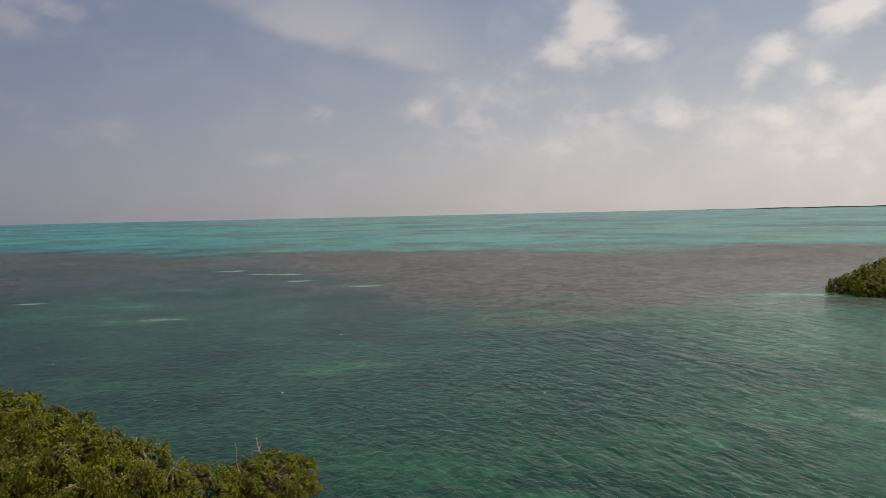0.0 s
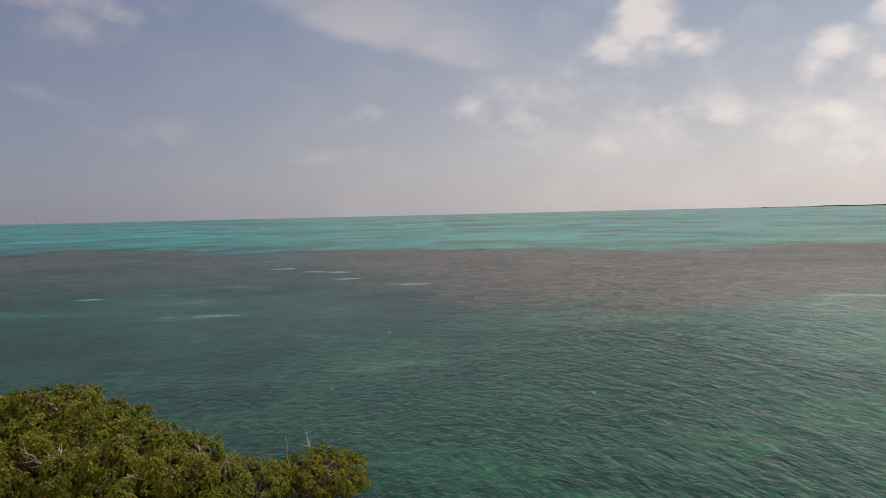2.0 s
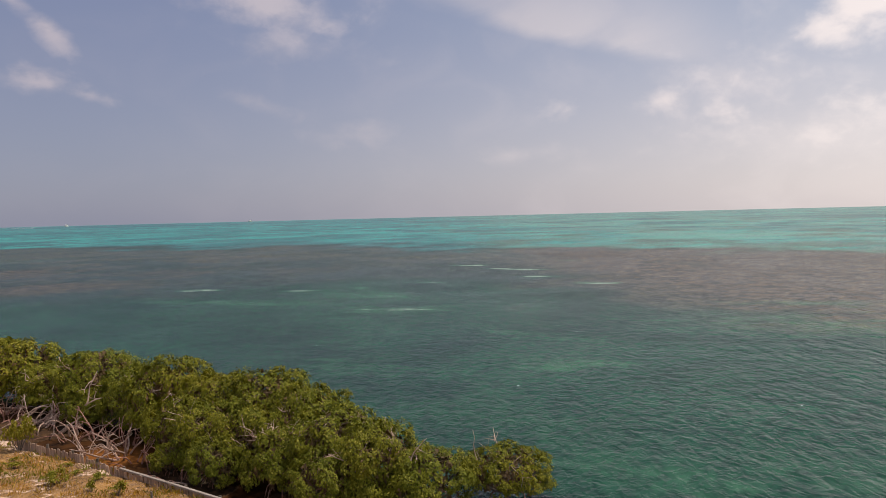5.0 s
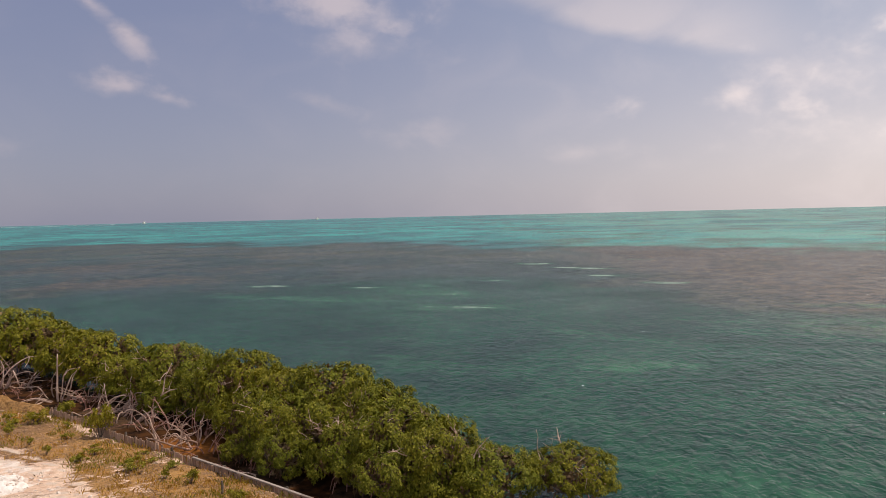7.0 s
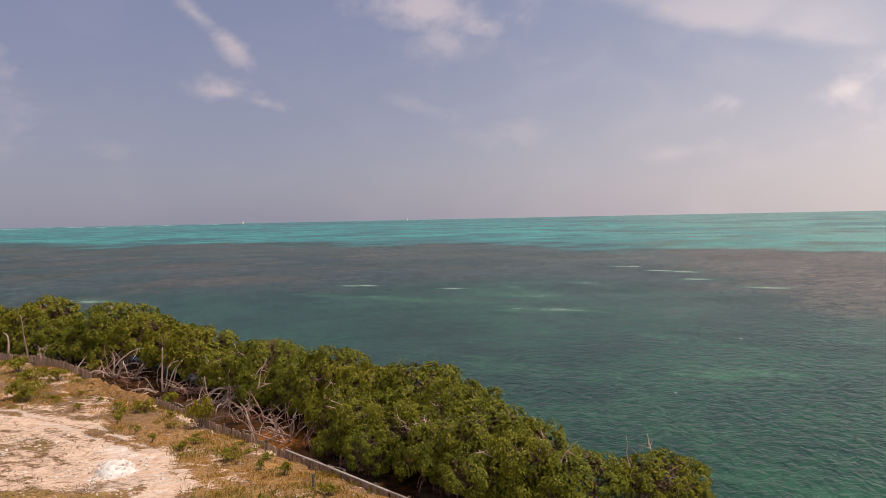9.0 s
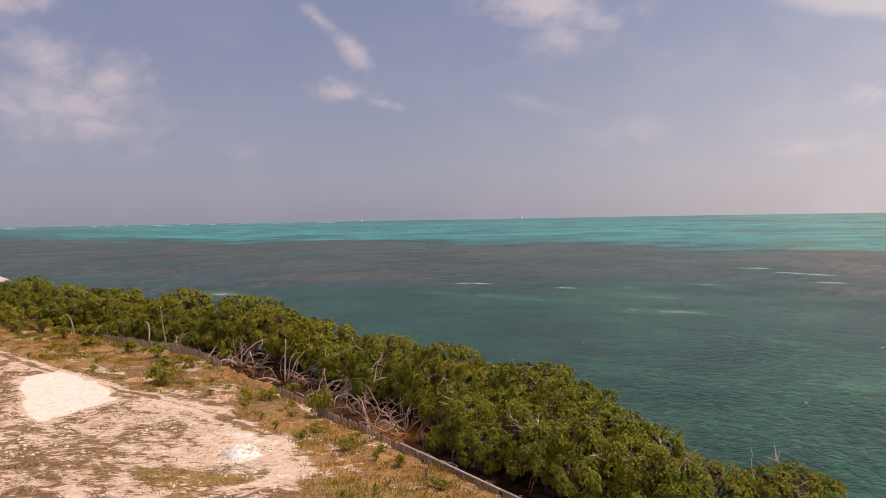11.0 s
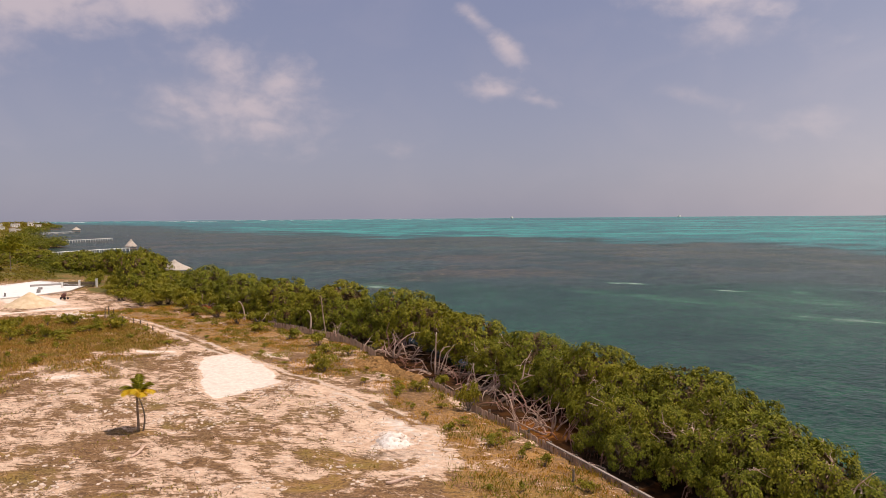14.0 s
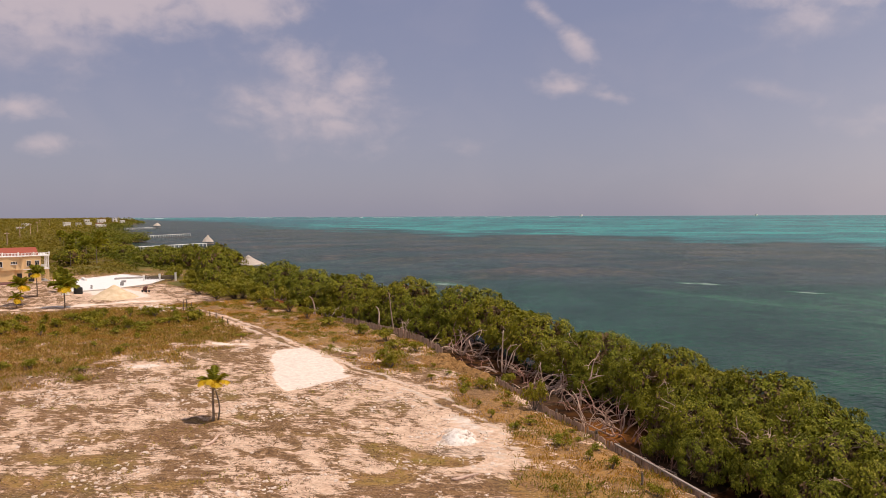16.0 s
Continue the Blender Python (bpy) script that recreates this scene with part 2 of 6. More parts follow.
STONE, k = material("coral_stone")
p = k.pos()
g1 = k.noise(p, 5.0, 6.0, 0.65)
k.out(k.surface(k.mix(k.step(g1, 0.3, 0.7), (0.52, 0.40, 0.32), (0.82, 0.69, 0.58)), 0.95, k.bump(g1, 0.7, 0.05), spec=0.1))

LIME, k = material("white_lime_sand")
p = k.pos()
g1 = k.noise(p, 3.0, 6.0, 0.65)
k.out(k.surface(k.mix(k.step(g1, 0.35, 0.65), (0.62, 0.53, 0.45), (0.86, 0.79, 0.71)), 0.95, k.bump(k.noise(p, 11.0, 5.0), 0.6, 0.06), spec=0.1))

WEED, k = material("rotting_sargassum")
p = k.pos()
g1 = k.noise(p, 3.5, 8.0, 0.7)
k.out(k.surface(k.mix(k.step(g1, 0.3, 0.7), k.mix(k.step(k.noise(p, 0.9, 5.0), 0.42, 0.58), (0.075, 0.034, 0.014), (0.22, 0.10, 0.03)), (0.46, 0.26, 0.10)), 0.9, k.bump(g1, 1.0, 0.22), spec=0.15))

# water: the bed that shows through it, under a rippled, glossy surface
SEA, k = material("sea_water")
p = k.pos()
turq, brown, sand, mud = k.attr("bed")
px, py = (k.add("ShaderNodeSeparateXYZ", p).outputs[i] for i in (0, 1))
n1 = k.noise(k.scaled(p, (0.0050, 0.0042, 0)), 1.0, 9.0, 0.66, 0.4)
n2 = k.noise(k.scaled(p, (0.16, 0.13, 0)), 1.0, 6.0, 0.6, 0.6)
n3 = k.noise(k.scaled(p, (0.0007, 0.0013, 0)), 1.0, 7.0, 0.62, 0.3)
n4 = k.noise(k.scaled(p, (0.030, 0.030, 0)), 1.0, 5.0, 0.6, 0.8)
col = k.mix(k.step(n4, 0.38, 0.64), (0.0060, 0.0325, 0.0205), (0.0115, 0.059, 0.0335))
col = k.mix(k.step(n2, 0.42, 0.70, 0.0, 0.4), col, (0.021, 0.080, 0.042))
# eastern water made paler and glossier: sky sheen put into its colour
east_sheen = k.step(k.m("SUBTRACT", px, k.m("MULTIPLY", py, 0.22)), -6.0, 34.0)
east_sheen = k.m("MULTIPLY", east_sheen, k.step(py, 190.0, 110.0))
col = k.mix(k.m("MULTIPLY", east_sheen, k.step(n4, 0.36, 0.62, 0.4, 0.9)), col, (0.066, 0.145, 0.090))
# seagrass beds: browner to the east, blue-grey to the west
patch = k.m("ADD", brown, k.m("MULTIPLY", k.m("SUBTRACT", n4, 0.5), 2.2))
east = k.step(k.m("ADD", k.m("ADD", px, k.m("MULTIPLY", py, 0.43)), k.m("MULTIPLY", k.m("SUBTRACT", n4, 0.5), 40.0)), 32.0, 66.0)
n5 = k.noise(k.scaled(p, (0.34, 0.30, 0)), 1.0, 7.0, 0.72, 0.5)
n6 = k.noise(k.scaled(p, (0.035, 0.028, 0)), 1.0, 6.0, 0.65, 0.5)
wcol = k.mix(k.step(n6, 0.42, 0.58), (0.018, 0.040, 0.034), k.mix(k.step(px, -70.0, -140.0), (0.032, 0.047, 0.037), (0.054, 0.052, 0.038)))
wcol = k.mix(k.m("MULTIPLY", k.step(py, 150.0, 235.0), k.step(n6, 0.40, 0.56, 0.25, 0.75)), wcol, (0.050, 0.061, 0.040))
bcol = k.mix(east, wcol, (0.073, 0.061, 0.045))
bcol = k.mix(k.step(n5, 0.40, 0.60), k.mix(1.0, bcol, (0.55, 0.62, 0.65), "MULTIPLY"), k.mix(1.0, bcol, (1.6, 1.45, 1.25), "MULTIPLY"))
bcol = k.mix(k.step(n1, 0.56, 0.66, 0.0, 0.6), bcol, (0.035, 0.085, 0.075))
col = k.mix(k.step(patch, 0.18, 0.78), col, bcol)
# turquoise shallows, streaked with weed and paler sand
tcol = k.mix(k.step(n1, 0.40, 0.56), (0.017, 0.145, 0.140), (0.034, 0.285, 0.245))
tcol = k.mix(k.step(n3, 0.49, 0.57, 0.0, 0.8), tcol, (0.014, 0.095, 0.110))
tcol = k.mix(k.step(n1, 0.545, 0.60, 0.0, 0.85), tcol, (0.020, 0.098, 0.100))
reef = k.noise(k.scaled(p, (0.0085, 0.0072, 0)), 1.0, 8.0, 0.68, 0.5)
pale_east = k.step(k.m("ADD", px, k.m("MULTIPLY", py, 0.34)), -40.0, 190.0)
tcol = k.mix(k.m("MULTIPLY", k.step(reef, 0.40, 0.56), k.m("MULTIPLY", pale_east, 0.62)), tcol, (0.145, 0.30, 0.215))
tcol = k.mix(k.step(reef, 0.47, 0.40, 0.0, 0.75), tcol, (0.026, 0.100, 0.096))
edge = k.m("ADD", turq, k.m("MULTIPLY", k.m("SUBTRACT", k.noise(k.scaled(p, (0.022, 0.017, 0)), 1.0, 8.0, 0.66), 0.5), k.step(turq, 0.02, 0.25, 0.0, 3.6)))
col = k.mix(k.step(edge, 0.15, 0.55), col, k.mix(east, (0.020, 0.110, 0.105), (0.065, 0.135, 0.092)))
col = k.mix(k.step(edge, 0.40, 1.1), col, tcol)
pale = k.m("ADD", sand, k.m("MULTIPLY", k.m("SUBTRACT", k.noise(k.scaled(p, (0.16, 0.34, 0)), 1.0, 5.0), 0.5), 1.5))
pale = k.m("MULTIPLY", pale, k.step(sand, 0.0, 0.12))
col = k.mix(k.step(pale, 0.12, 0.75, 0.0, 0.6), col, (0.036, 0.128, 0.066))
col = k.mix(k.step(pale, 0.68, 1.1, 0.0, 0.85), col, (0.26, 0.33, 0.27))
# light and dark sides of the ripples, painted into the water colour
ripple_shade = k.noise(k.scaled(p, (1.0, 0.55, 0)), 1.0, 6.0, 0.74, 0.5)
col = k.mix(k.step(ripple_shade, 0.38, 0.62), k.mix(1.0, col, (0.70, 0.72, 0.75), "MULTIPLY"), k.mix(1.0, col, (1.32, 1.28, 1.22), "MULTIPLY"))
mcol = k.mix(k.step(k.noise(p, 0.8, 5.0), 0.35, 0.65), (0.020, 0.011, 0.007), (0.075, 0.032, 0.012))
pool = k.vm("LENGTH", k.vm("SUBTRACT", k.scaled(p, (1, 1, 0)), (-31.6, 33.4, 0)).outputs[0]).outputs["Value"]
mcol = k.mix(k.step(pool, 3.2, 1.2, 0.0, 0.8), mcol, (0.24, 0.090, 0.022))
col = k.mix(k.step(mud, 0.2, 0.8), col, mcol)


def ripples(turn, along, across, fine=4.0, bend=0.5):
    """Sharp little crests: creased noise, longer along the crest."""
    v = k.scaled(k.add("ShaderNodeMapping", p, (0, 0, 0), (0, 0, radians(turn)), (1, 1, 0)).outputs[0], (along, across, 0))
    crest = k.m("ABSOLUTE", k.m("SUBTRACT", k.noise(v, 1.0, fine, 0.58, bend), 0.5))
    return k.m("ADD", k.m("MULTIPLY", k.noise(v, 1.35, 2.5, 0.5, 0.4), 0.75), k.m("MULTIPLY", crest, -0.45))


slant = k.step(k.m("ADD", k.m("SUBTRACT", px, k.m("MULTIPLY", py, 0.08)), k.m("MULTIPLY", n4, 30.0)), -4.0, 26.0)
chop = k.m("ADD", k.m("MULTIPLY", ripples(-14, 1.3, 0.7, 5.0, 0.9), 0.32), k.m("MULTIPLY", ripples(24, 3.0, 1.7, 3.0), 0.12))
swell = k.m("ADD", k.m("MULTIPLY", ripples(84, 0.13, 0.40, 4.0, 0.6), 0.52), k.m("MULTIPLY", ripples(66, 0.32, 0.85, 3.0, 0.5), 0.26))
gust = k.step(k.noise(k.scaled(p, (0.022, 0.03, 0)), 1.0, 4.0, 0.6), 0.3, 0.7, 0.7, 1.15)
wave = k.m("ADD", k.m("MULTIPLY", chop, k.m("MULTIPLY", gust, k.m("SUBTRACT", 1.0, k.m("MULTIPLY", slant, 0.35)))), k.m("MULTIPLY", swell, slant))
calm = k.step(mud, 0.1, 0.6, 1.0, 0.06)
nrm = k.bump(k.m("MULTIPLY", wave, calm), 1.0, 1.0)
# white specks: small whitecaps, and sun glints painted into the colour
glint_foam = k.m("MULTIPLY", k.step(k.noise(k.scaled(p, (0.9, 1.2, 0)), 1.0, 2.0), 0.775, 0.80), k.step(calm, 0.5, 1.0))
col = k.mix(glint_foam, col, (0.7, 0.75, 0.75))
bed = k.add("ShaderNodeBsdfDiffuse", col, 0.0, nrm).outputs[0]
gloss = k.add("ShaderNodeBsdfAnisotropic", (0.93, 0.97, 0.98), 0.15)
k.put(gloss.inputs["Normal"], nrm)
breeze = k.step(k.noise(k.scaled(p, (0.04, 0.03, 0)), 1.0, 6.0, 0.7, 0.5), 0.36, 0.64, 0.30, 0.42)
fres = k.add("ShaderNodeFresnel", 1.33, nrm).outputs[0]
k.out(k.add("ShaderNodeMixShader", k.m("MULTIPLY", k.m("MINIMUM", k.m("MULTIPLY", fres, k.m("ADD", 0.56, k.m("MULTIPLY", east_sheen, 0.3))), k.m("ADD", breeze, k.m("MULTIPLY", east_sheen, 0.14))), k.step(mud, 0.1, 0.6, 1.0, 0.35)), bed, gloss.outputs[0]).outputs[0])

# ground: coral sand, dead and living plants over it
GROUND, k = material("coral_sand_ground")
p = k.pos()
grass, bare, green, track = k.attr("cover")
a1 = k.noise(k.scaled(p, (0.7, 1.3, 0)), 0.55, 8.0, 0.66, 0.6)
a2 = k.noise(p, 2.6, 6.0, 0.7, 0.3)
a3 = k.noise(p, 14.0, 4.0, 0.6)
furrow = k.scaled(k.add("ShaderNodeMapping", p, (0, 0, 0), (0, 0, radians(-52)), (1, 1, 0)).outputs[0], (0.5, 1.15, 0))
a4 = k.noise(furrow, 2.2, 7.0, 0.74, 0.7)
white = k.mix(k.step(a2, 0.3, 0.7), (0.54, 0.335, 0.220), (0.83, 0.605, 0.435))
white = k.mix(k.step(a3, 0.35, 0.7, 0.0, 0.35), white, (0.40, 0.32, 0.25))
straw = k.mix(k.step(a3, 0.3, 0.7), (0.14, 0.072, 0.034), (0.34, 0.200, 0.098))
straw = k.mix(k.m("MULTIPLY", k.step(a1, 0.40, 0.62, 0.3, 0.85), k.step(grass, 0.66, 0.9)), straw, (0.42, 0.225, 0.070))
straw = k.mix(k.m("MULTIPLY", green, k.step(a1, 0.40, 0.62)), straw, (0.205, 0.155, 0.036))
litter = k.m("ADD", k.m("MULTIPLY", k.m("SUBTRACT", a1, 0.5), 1.6), k.m("MULTIPLY", k.m("SUBTRACT", a4, 0.5), 1.5))
a0 = k.noise(p, 0.16, 4.0, 0.6, 0.4)
cov = k.m("ADD", k.m("MULTIPLY", litter, 1.7), k.m("SUBTRACT", grass, k.m("MULTIPLY", bare, 1.3)))
cov = k.m("ADD", cov, k.m("MULTIPLY", k.m("SUBTRACT", a0, 0.49), 1.6))
straw = k.mix(k.step(k.noise(p, 6.5, 4.0, 0.7), 0.56, 0.66, 0.0, 0.6), straw, white)
col = k.mix(k.step(cov, 0.44, 0.57), white, straw)
# thin dark lines: twigs and debris, and painted shadows of little ledges
twig_shade = k.m("ABSOLUTE", k.m("SUBTRACT", k.noise(furrow, 1.5, 6.0, 0.7, 1.0), 0.5))
twig_shade = k.m("MULTIPLY", k.step(twig_shade, 0.036, 0.014), k.step(cov, 0.0, 0.4))
col = k.mix(k.m("MULTIPLY", twig_shade, k.step(a3, 0.35, 0.6)), col, (0.075, 0.042, 0.026))
ragged = k.m("ADD", bare, k.m("MULTIPLY", k.m("SUBTRACT", a4, 0.5), 0.5))
col = k.mix(k.m("MULTIPLY", k.step(ragged, 0.46, 0.58), 0.92), col, k.mix(k.step(a2, 0.3, 0.7), (0.68, 0.575, 0.48), (0.84, 0.74, 0.64)))
col = k.mix(k.m("MULTIPLY", k.step(track, 0.4, 0.8), 0.6), col, k.mix(k.step(a3, 0.3, 0.7), (0.46, 0.38, 0.31), (0.66, 0.56, 0.46)))
col = k.mix(k.step(green, 0.85, 1.0, 0.0, 0.85), col, k.mix(k.step(a1, 0.35, 0.65), (0.075, 0.078, 0.020), (0.15, 0.135, 0.035)))
depth = k.add("ShaderNodeSeparateXYZ", p).outputs[2]
# wet mud, kept dark to carry the mangroves' shade behind the walls too
wet_shade = k.mix(k.step(a2, 0.35, 0.65), (0.030, 0.018, 0.010), (0.105, 0.055, 0.026))
col = k.mix(k.step(depth, 0.36, 0.22), col, wet_shade)
hgt = k.m("ADD", k.m("MULTIPLY", a2, 0.7), k.m("MULTIPLY", a3, 0.3))
k.out(k.surface(col, 0.95, k.bump(hgt, 0.9, 0.16), spec=0.12))

# ---------------------------------------------------------------- mesh helpers
rng = np.random.default_rng(7)


def mesh_of(name, verts, faces, mats, index=None, smooth=False):
    me = bpy.data.meshes.new(name)
    me.from_pydata([tuple(v) for v in verts], [], faces)
    for mt in (mats if isinstance(mats, (list, tuple)) else [mats]):
        me.materials.append(mt)
    if index is not None:
        me.polygons.foreach_set("material_index", index)
    if smooth:
        me.polygons.foreach_set("use_smooth", [True] * len(me.polygons))
    me.update()
    return me


def quads_mesh(name, corners, mat):
    """Loose quads, corners as an array (n, 4, 3)."""
    n = len(corners)
    me = bpy.data.meshes.new(name)
    me.vertices.add(4 * n)
    me.vertices.foreach_set("co", np.asarray(corners, dtype=np.float32).ravel())
    me.loops.add(4 * n)
    me.loops.foreach_set("vertex_index", np.arange(4 * n, dtype=np.int32))
    me.polygons.add(n)
    me.polygons.foreach_set("loop_start", np.arange(0, 4 * n, 4, dtype=np.int32))
    me.polygons.foreach_set("loop_total", np.full(n, 4, dtype=np.int32))
    me.materials.append(mat)
    me.update(calc_edges=True)
    me.validate()
    return me


def child(name, me, parent, label=""):
    ob = new(name, me)
    ob.parent = parent
    return tagged(ob, label) if label else ob


def part(name, bm, mat, parent, label=""):
    me = bpy.data.meshes.new(name)
    bm.to_mesh(me)
    bm.free()
    me.materials.append(mat)
    return child(name, me, parent, label)


def thing(name, x, y, z, label, category, group="", kind="", turn=0.0):
    ob = new(name)
    ob.empty_display_size = 0.2
    ob.matrix_world = pose(x, y, z, 0, 0, turn)
    return tagged(ob, label, category, group, kind)


def box(x0, y0, z0, x1, y1, z1, bevel=0.0, bm=None):
    bm = bm or bmesh.new()
    r = bmesh.ops.create_cube(bm, size=1.0)["verts"]
    for v in r:
        v.co = Vector((x0 + (v.co.x + 0.5) * (x1 - x0), y0 + (v.co.y + 0.5) * (y1 - y0), z0 + (v.co.z + 0.5) * (z1 - z0)))
    if bevel:
        bmesh.ops.bevel(bm, geom=list({e for v in r for e in v.link_edges}), offset=bevel, segments=1, affect="EDGES")
    return bm


def tube(path, radii, sides=6):
    """Vertices and faces of a tapered tube along a path."""
    verts, faces = [], []
    path = [Vector(q) for q in path]
    for i, q in enumerate(path):
        d = (path[min(i + 1, len(path) - 1)] - path[max(i - 1, 0)]).normalized()
        side = d.cross(Vector((0.31, 0.17, 0.93))).normalized()
        up = d.cross(side)
        for j in range(sides):
            a = 2 * math.pi * j / sides
            verts.append(q + (side * math.cos(a) + up * math.sin(a)) * radii[i])
    for i in range(len(path) - 1):
        for j in range(sides):
            a, b = i * sides + j, i * sides + (j + 1) % sides
            faces.append((a, b, b + sides, a + sides))
    faces.append(tuple(range(sides - 1, -1, -1)))
    faces.append(tuple(range(len(path) * sides - sides, len(path) * sides)))
    return verts, faces


def joined(tubes):
    verts, faces = [], []
    for v, f in tubes:
        o = len(verts)
        verts += v
        faces += [tuple(i + o for i in q) for q in f]
    return verts, faces


def wander(r, start, heading, length, steps, bend, lift=0.0):
    """A crooked line of points."""
    q, d = Vector(start), Vector(heading).normalized()
    out = [q.copy()]
    for _ in range(steps):
        d = (d + Vector(r.normal(0, bend, 3)) + Vector((0, 0, lift))).normalized()
        q = q + d * (length / steps)
        out.append(q.copy())
    return out


def fbm(x, y, scale, octaves=4, seed=0):
    """Smooth value noise, about -1 to 1, for arrays."""
    table = np.random.default_rng(100 + seed).uniform(-1, 1, (256, 256))
    total, amp, norm = 0.0, 1.0, 0.0
    for o in range(octaves):
        u, v = x / scale * 2 ** o + 37.3 * o, y / scale * 2 ** o + 11.9 * o
        i, j = np.floor(u).astype(int), np.floor(v).astype(int)
        fu, fv = u - i, v - j
        fu, fv = fu * fu * (3 - 2 * fu), fv * fv * (3 - 2 * fv)
        t = lambda a, b: table[a % 256, b % 256]
        total = total + amp * ((t(i, j) * (1 - fu) + t(i + 1, j) * fu) * (1 - fv) + (t(i, j + 1) * (1 - fu) + t(i + 1, j + 1) * fu) * fv)
        norm, amp = norm + amp, amp * 0.5
    return total / norm * 1.5


def smooth(v, lo, hi):
    u = np.clip((v - lo) / (hi - lo), 0, 1)
    return u * u * (3 - 2 * u)


def lines(spans, far):
    """Grid lines: spans of (start, end, step), then widening steps out to -far and far."""
    out = []
    for a, b, s in spans:
        out += list(np.arange(a, b, s))
    out.append(spans[-1][1])
    for sign, first in ((-1, out[0]), (1, out[-1])):
        q, s = first, 6.0
        tail = []
        while abs(q) < far:
            q = q + sign * s
            s *= 1.16
            tail.append(q if abs(q) < far else sign * far)
        out = tail[::-1] + out if sign < 0 else out + tail
    return np.array(out)


def sheet(name, xs, ys, height, mat, colour=None, layer=""):
    X, Y = np.meshgrid(xs, ys)
    Z = height(X, Y)
    nx, ny = len(xs), len(ys)
    idx = np.arange(nx * ny).reshape(ny, nx)
    f = np.stack([idx[:-1, :-1], idx[:-1, 1:], idx[1:, 1:], idx[1:, :-1]], -1).reshape(-1, 4)
    me = bpy.data.meshes.new(name)
    me.vertices.add(nx * ny)
    me.vertices.foreach_set("co", np.stack([X, Y, Z], -1).astype(np.float32).ravel())
    me.loops.add(f.size)
    me.loops.foreach_set("vertex_index", f.astype(np.int32).ravel())
    me.polygons.add(len(f))
    me.polygons.foreach_set("loop_start", np.arange(0, f.size, 4, dtype=np.int32))
    me.polygons.foreach_set("loop_total", np.full(len(f), 4, dtype=np.int32))
    me.polygons.foreach_set("use_smooth", np.ones(len(f), dtype=bool))
    me.update(calc_edges=True)
    me.materials.append(mat)
    if colour is not None:
        a = me.color_attributes.new(layer, "FLOAT_COLOR", "POINT")
        a.data.foreach_set("color", np.clip(colour(X, Y), 0, 1).astype(np.float32).ravel())
    return new(name, me)


# ---------------------------------------------------------------- the lie of the land
SHORE_X = [-4700, -2500, -1500, -1219, -1000, -760, -700, -640, -560, -440, -395, -345, -310, -250, -215, -165, -130, -115, -100, -88, -80.5, -74.8, -68.4, -63, -56.7,
           -50, -44.5, -39.5, -36, -32, -27.8, -23.5, -19.4, -10, 0, 20, 100, 4700]
SHORE_Y = [600, 420, 300, 262, 190, 150, 138, 110, 106, 86, 86, 66, 54, 50, 56, 56, 46, 43, 41, 39.6, 39.2, 39.5, 40, 39.6, 38,
           35.0, 34.8, 33.4, 32.2, 31.3, 30.1, 29.0, 27.9, 25.4, 20, 5, -40, -800]
PATH_X = [-400, -150, -118, -115, -106.5, -101, -87.5, -75, -65, -56, -48, -43.7, -37.4, -33.7, -31, -26]
PATH_Y = [-40, -10, 6, 16.2, 25.8, 28.2, 29.1, 28.6, 28.2, 28.2, 28.2, 28.4, 27.4, 26.5, 25.2, 21.6]


def edge_y(x):
    return np.interp(x, SHORE_X, SHORE_Y)


def path_y(x):
    return np.interp(x, PATH_X, PATH_Y)


def ground_z(x, y):
    inland = edge_y(x) - y
    wall = ((x > -47) & (x < -5)) | ((x > -82) & (x < -56))
    soft = np.where(wall, 0.35, 2.6)
    z = 0.62 + 0.09 * fbm(x, y, 5.0, 4, 1) + 0.07 * fbm(x, y, 1.1, 2, 2)
    z = z - 0.25 * np.exp(-((x + 51.0) / 4.5) ** 2 - ((y - 34.8) / 2.2) ** 2)
    drop = smooth(inland, -soft, 0.12 * soft)
    off = y - edge_y(x)
    # low mud bank; its dark soil also stands for the trees' shade there
    bank = smooth(off, -0.2, 0.4) * smooth(7.0 - off, 0, 2.0) * smooth(-x, 8, 14) * smooth(x, -125, -112)
    bank = bank * (1 - smooth(x, -59, -57) * smooth(-x, 44, 46)) * (1 - np.exp(-((x + 32.6) / 2.6) ** 2 - ((y - 33.6) / 1.7) ** 2) * 1.3)
    mud = -1.6 + (1.68 + 0.16 * fbm(x, y, 2.2, 3, 3)) * np.clip(bank, 0, 1)
    return np.maximum(-1.6 + (z + 1.6) * drop, mud)


def oval(x, y, cx, cy, a, b, turn=0.0, weight=1.0):
    c, s = math.cos(radians(turn)), math.sin(radians(turn))
    u, v = (x - cx) * c + (y - cy) * s, -(x - cx) * s + (y - cy) * c
    return weight * np.clip(1.25 - np.sqrt((u / a) ** 2 + (v / b) ** 2), 0, 1) / 0.9


def meadow(x, y):
    """Where the tall dry grass stands."""
    west = np.interp(y, [-60, 3, 6.6, 11, 15, 21, 26.8, 28], [-58, -62, -61, -65, -66, -70, -79, -88])
    m = smooth(west - x + 5.5 * fbm(x, y, 6.0, 4, 5) + 5.0 * fbm(x, y, 1.9, 3, 6), -2.5, 4.0) * smooth(path_y(x) - 0.6 - y, 0.0, 0.4) * smooth(x, -113, -108)
    return m * (1 - oval(x, y, -66, 13.5, 3.5, 2.2, 0, 0.9))


def verge(x, y):
    """The dry strip between the track and the boards."""
    return smooth(y - path_y(x) + 1.3 * smooth(x, -50, -40) * fbm(x, y, 1.6, 4, 17), 0.5, 1.1) * smooth(edge_y(x) + 0.4 - y, 0, 0.6) * smooth(x, -112, -108)


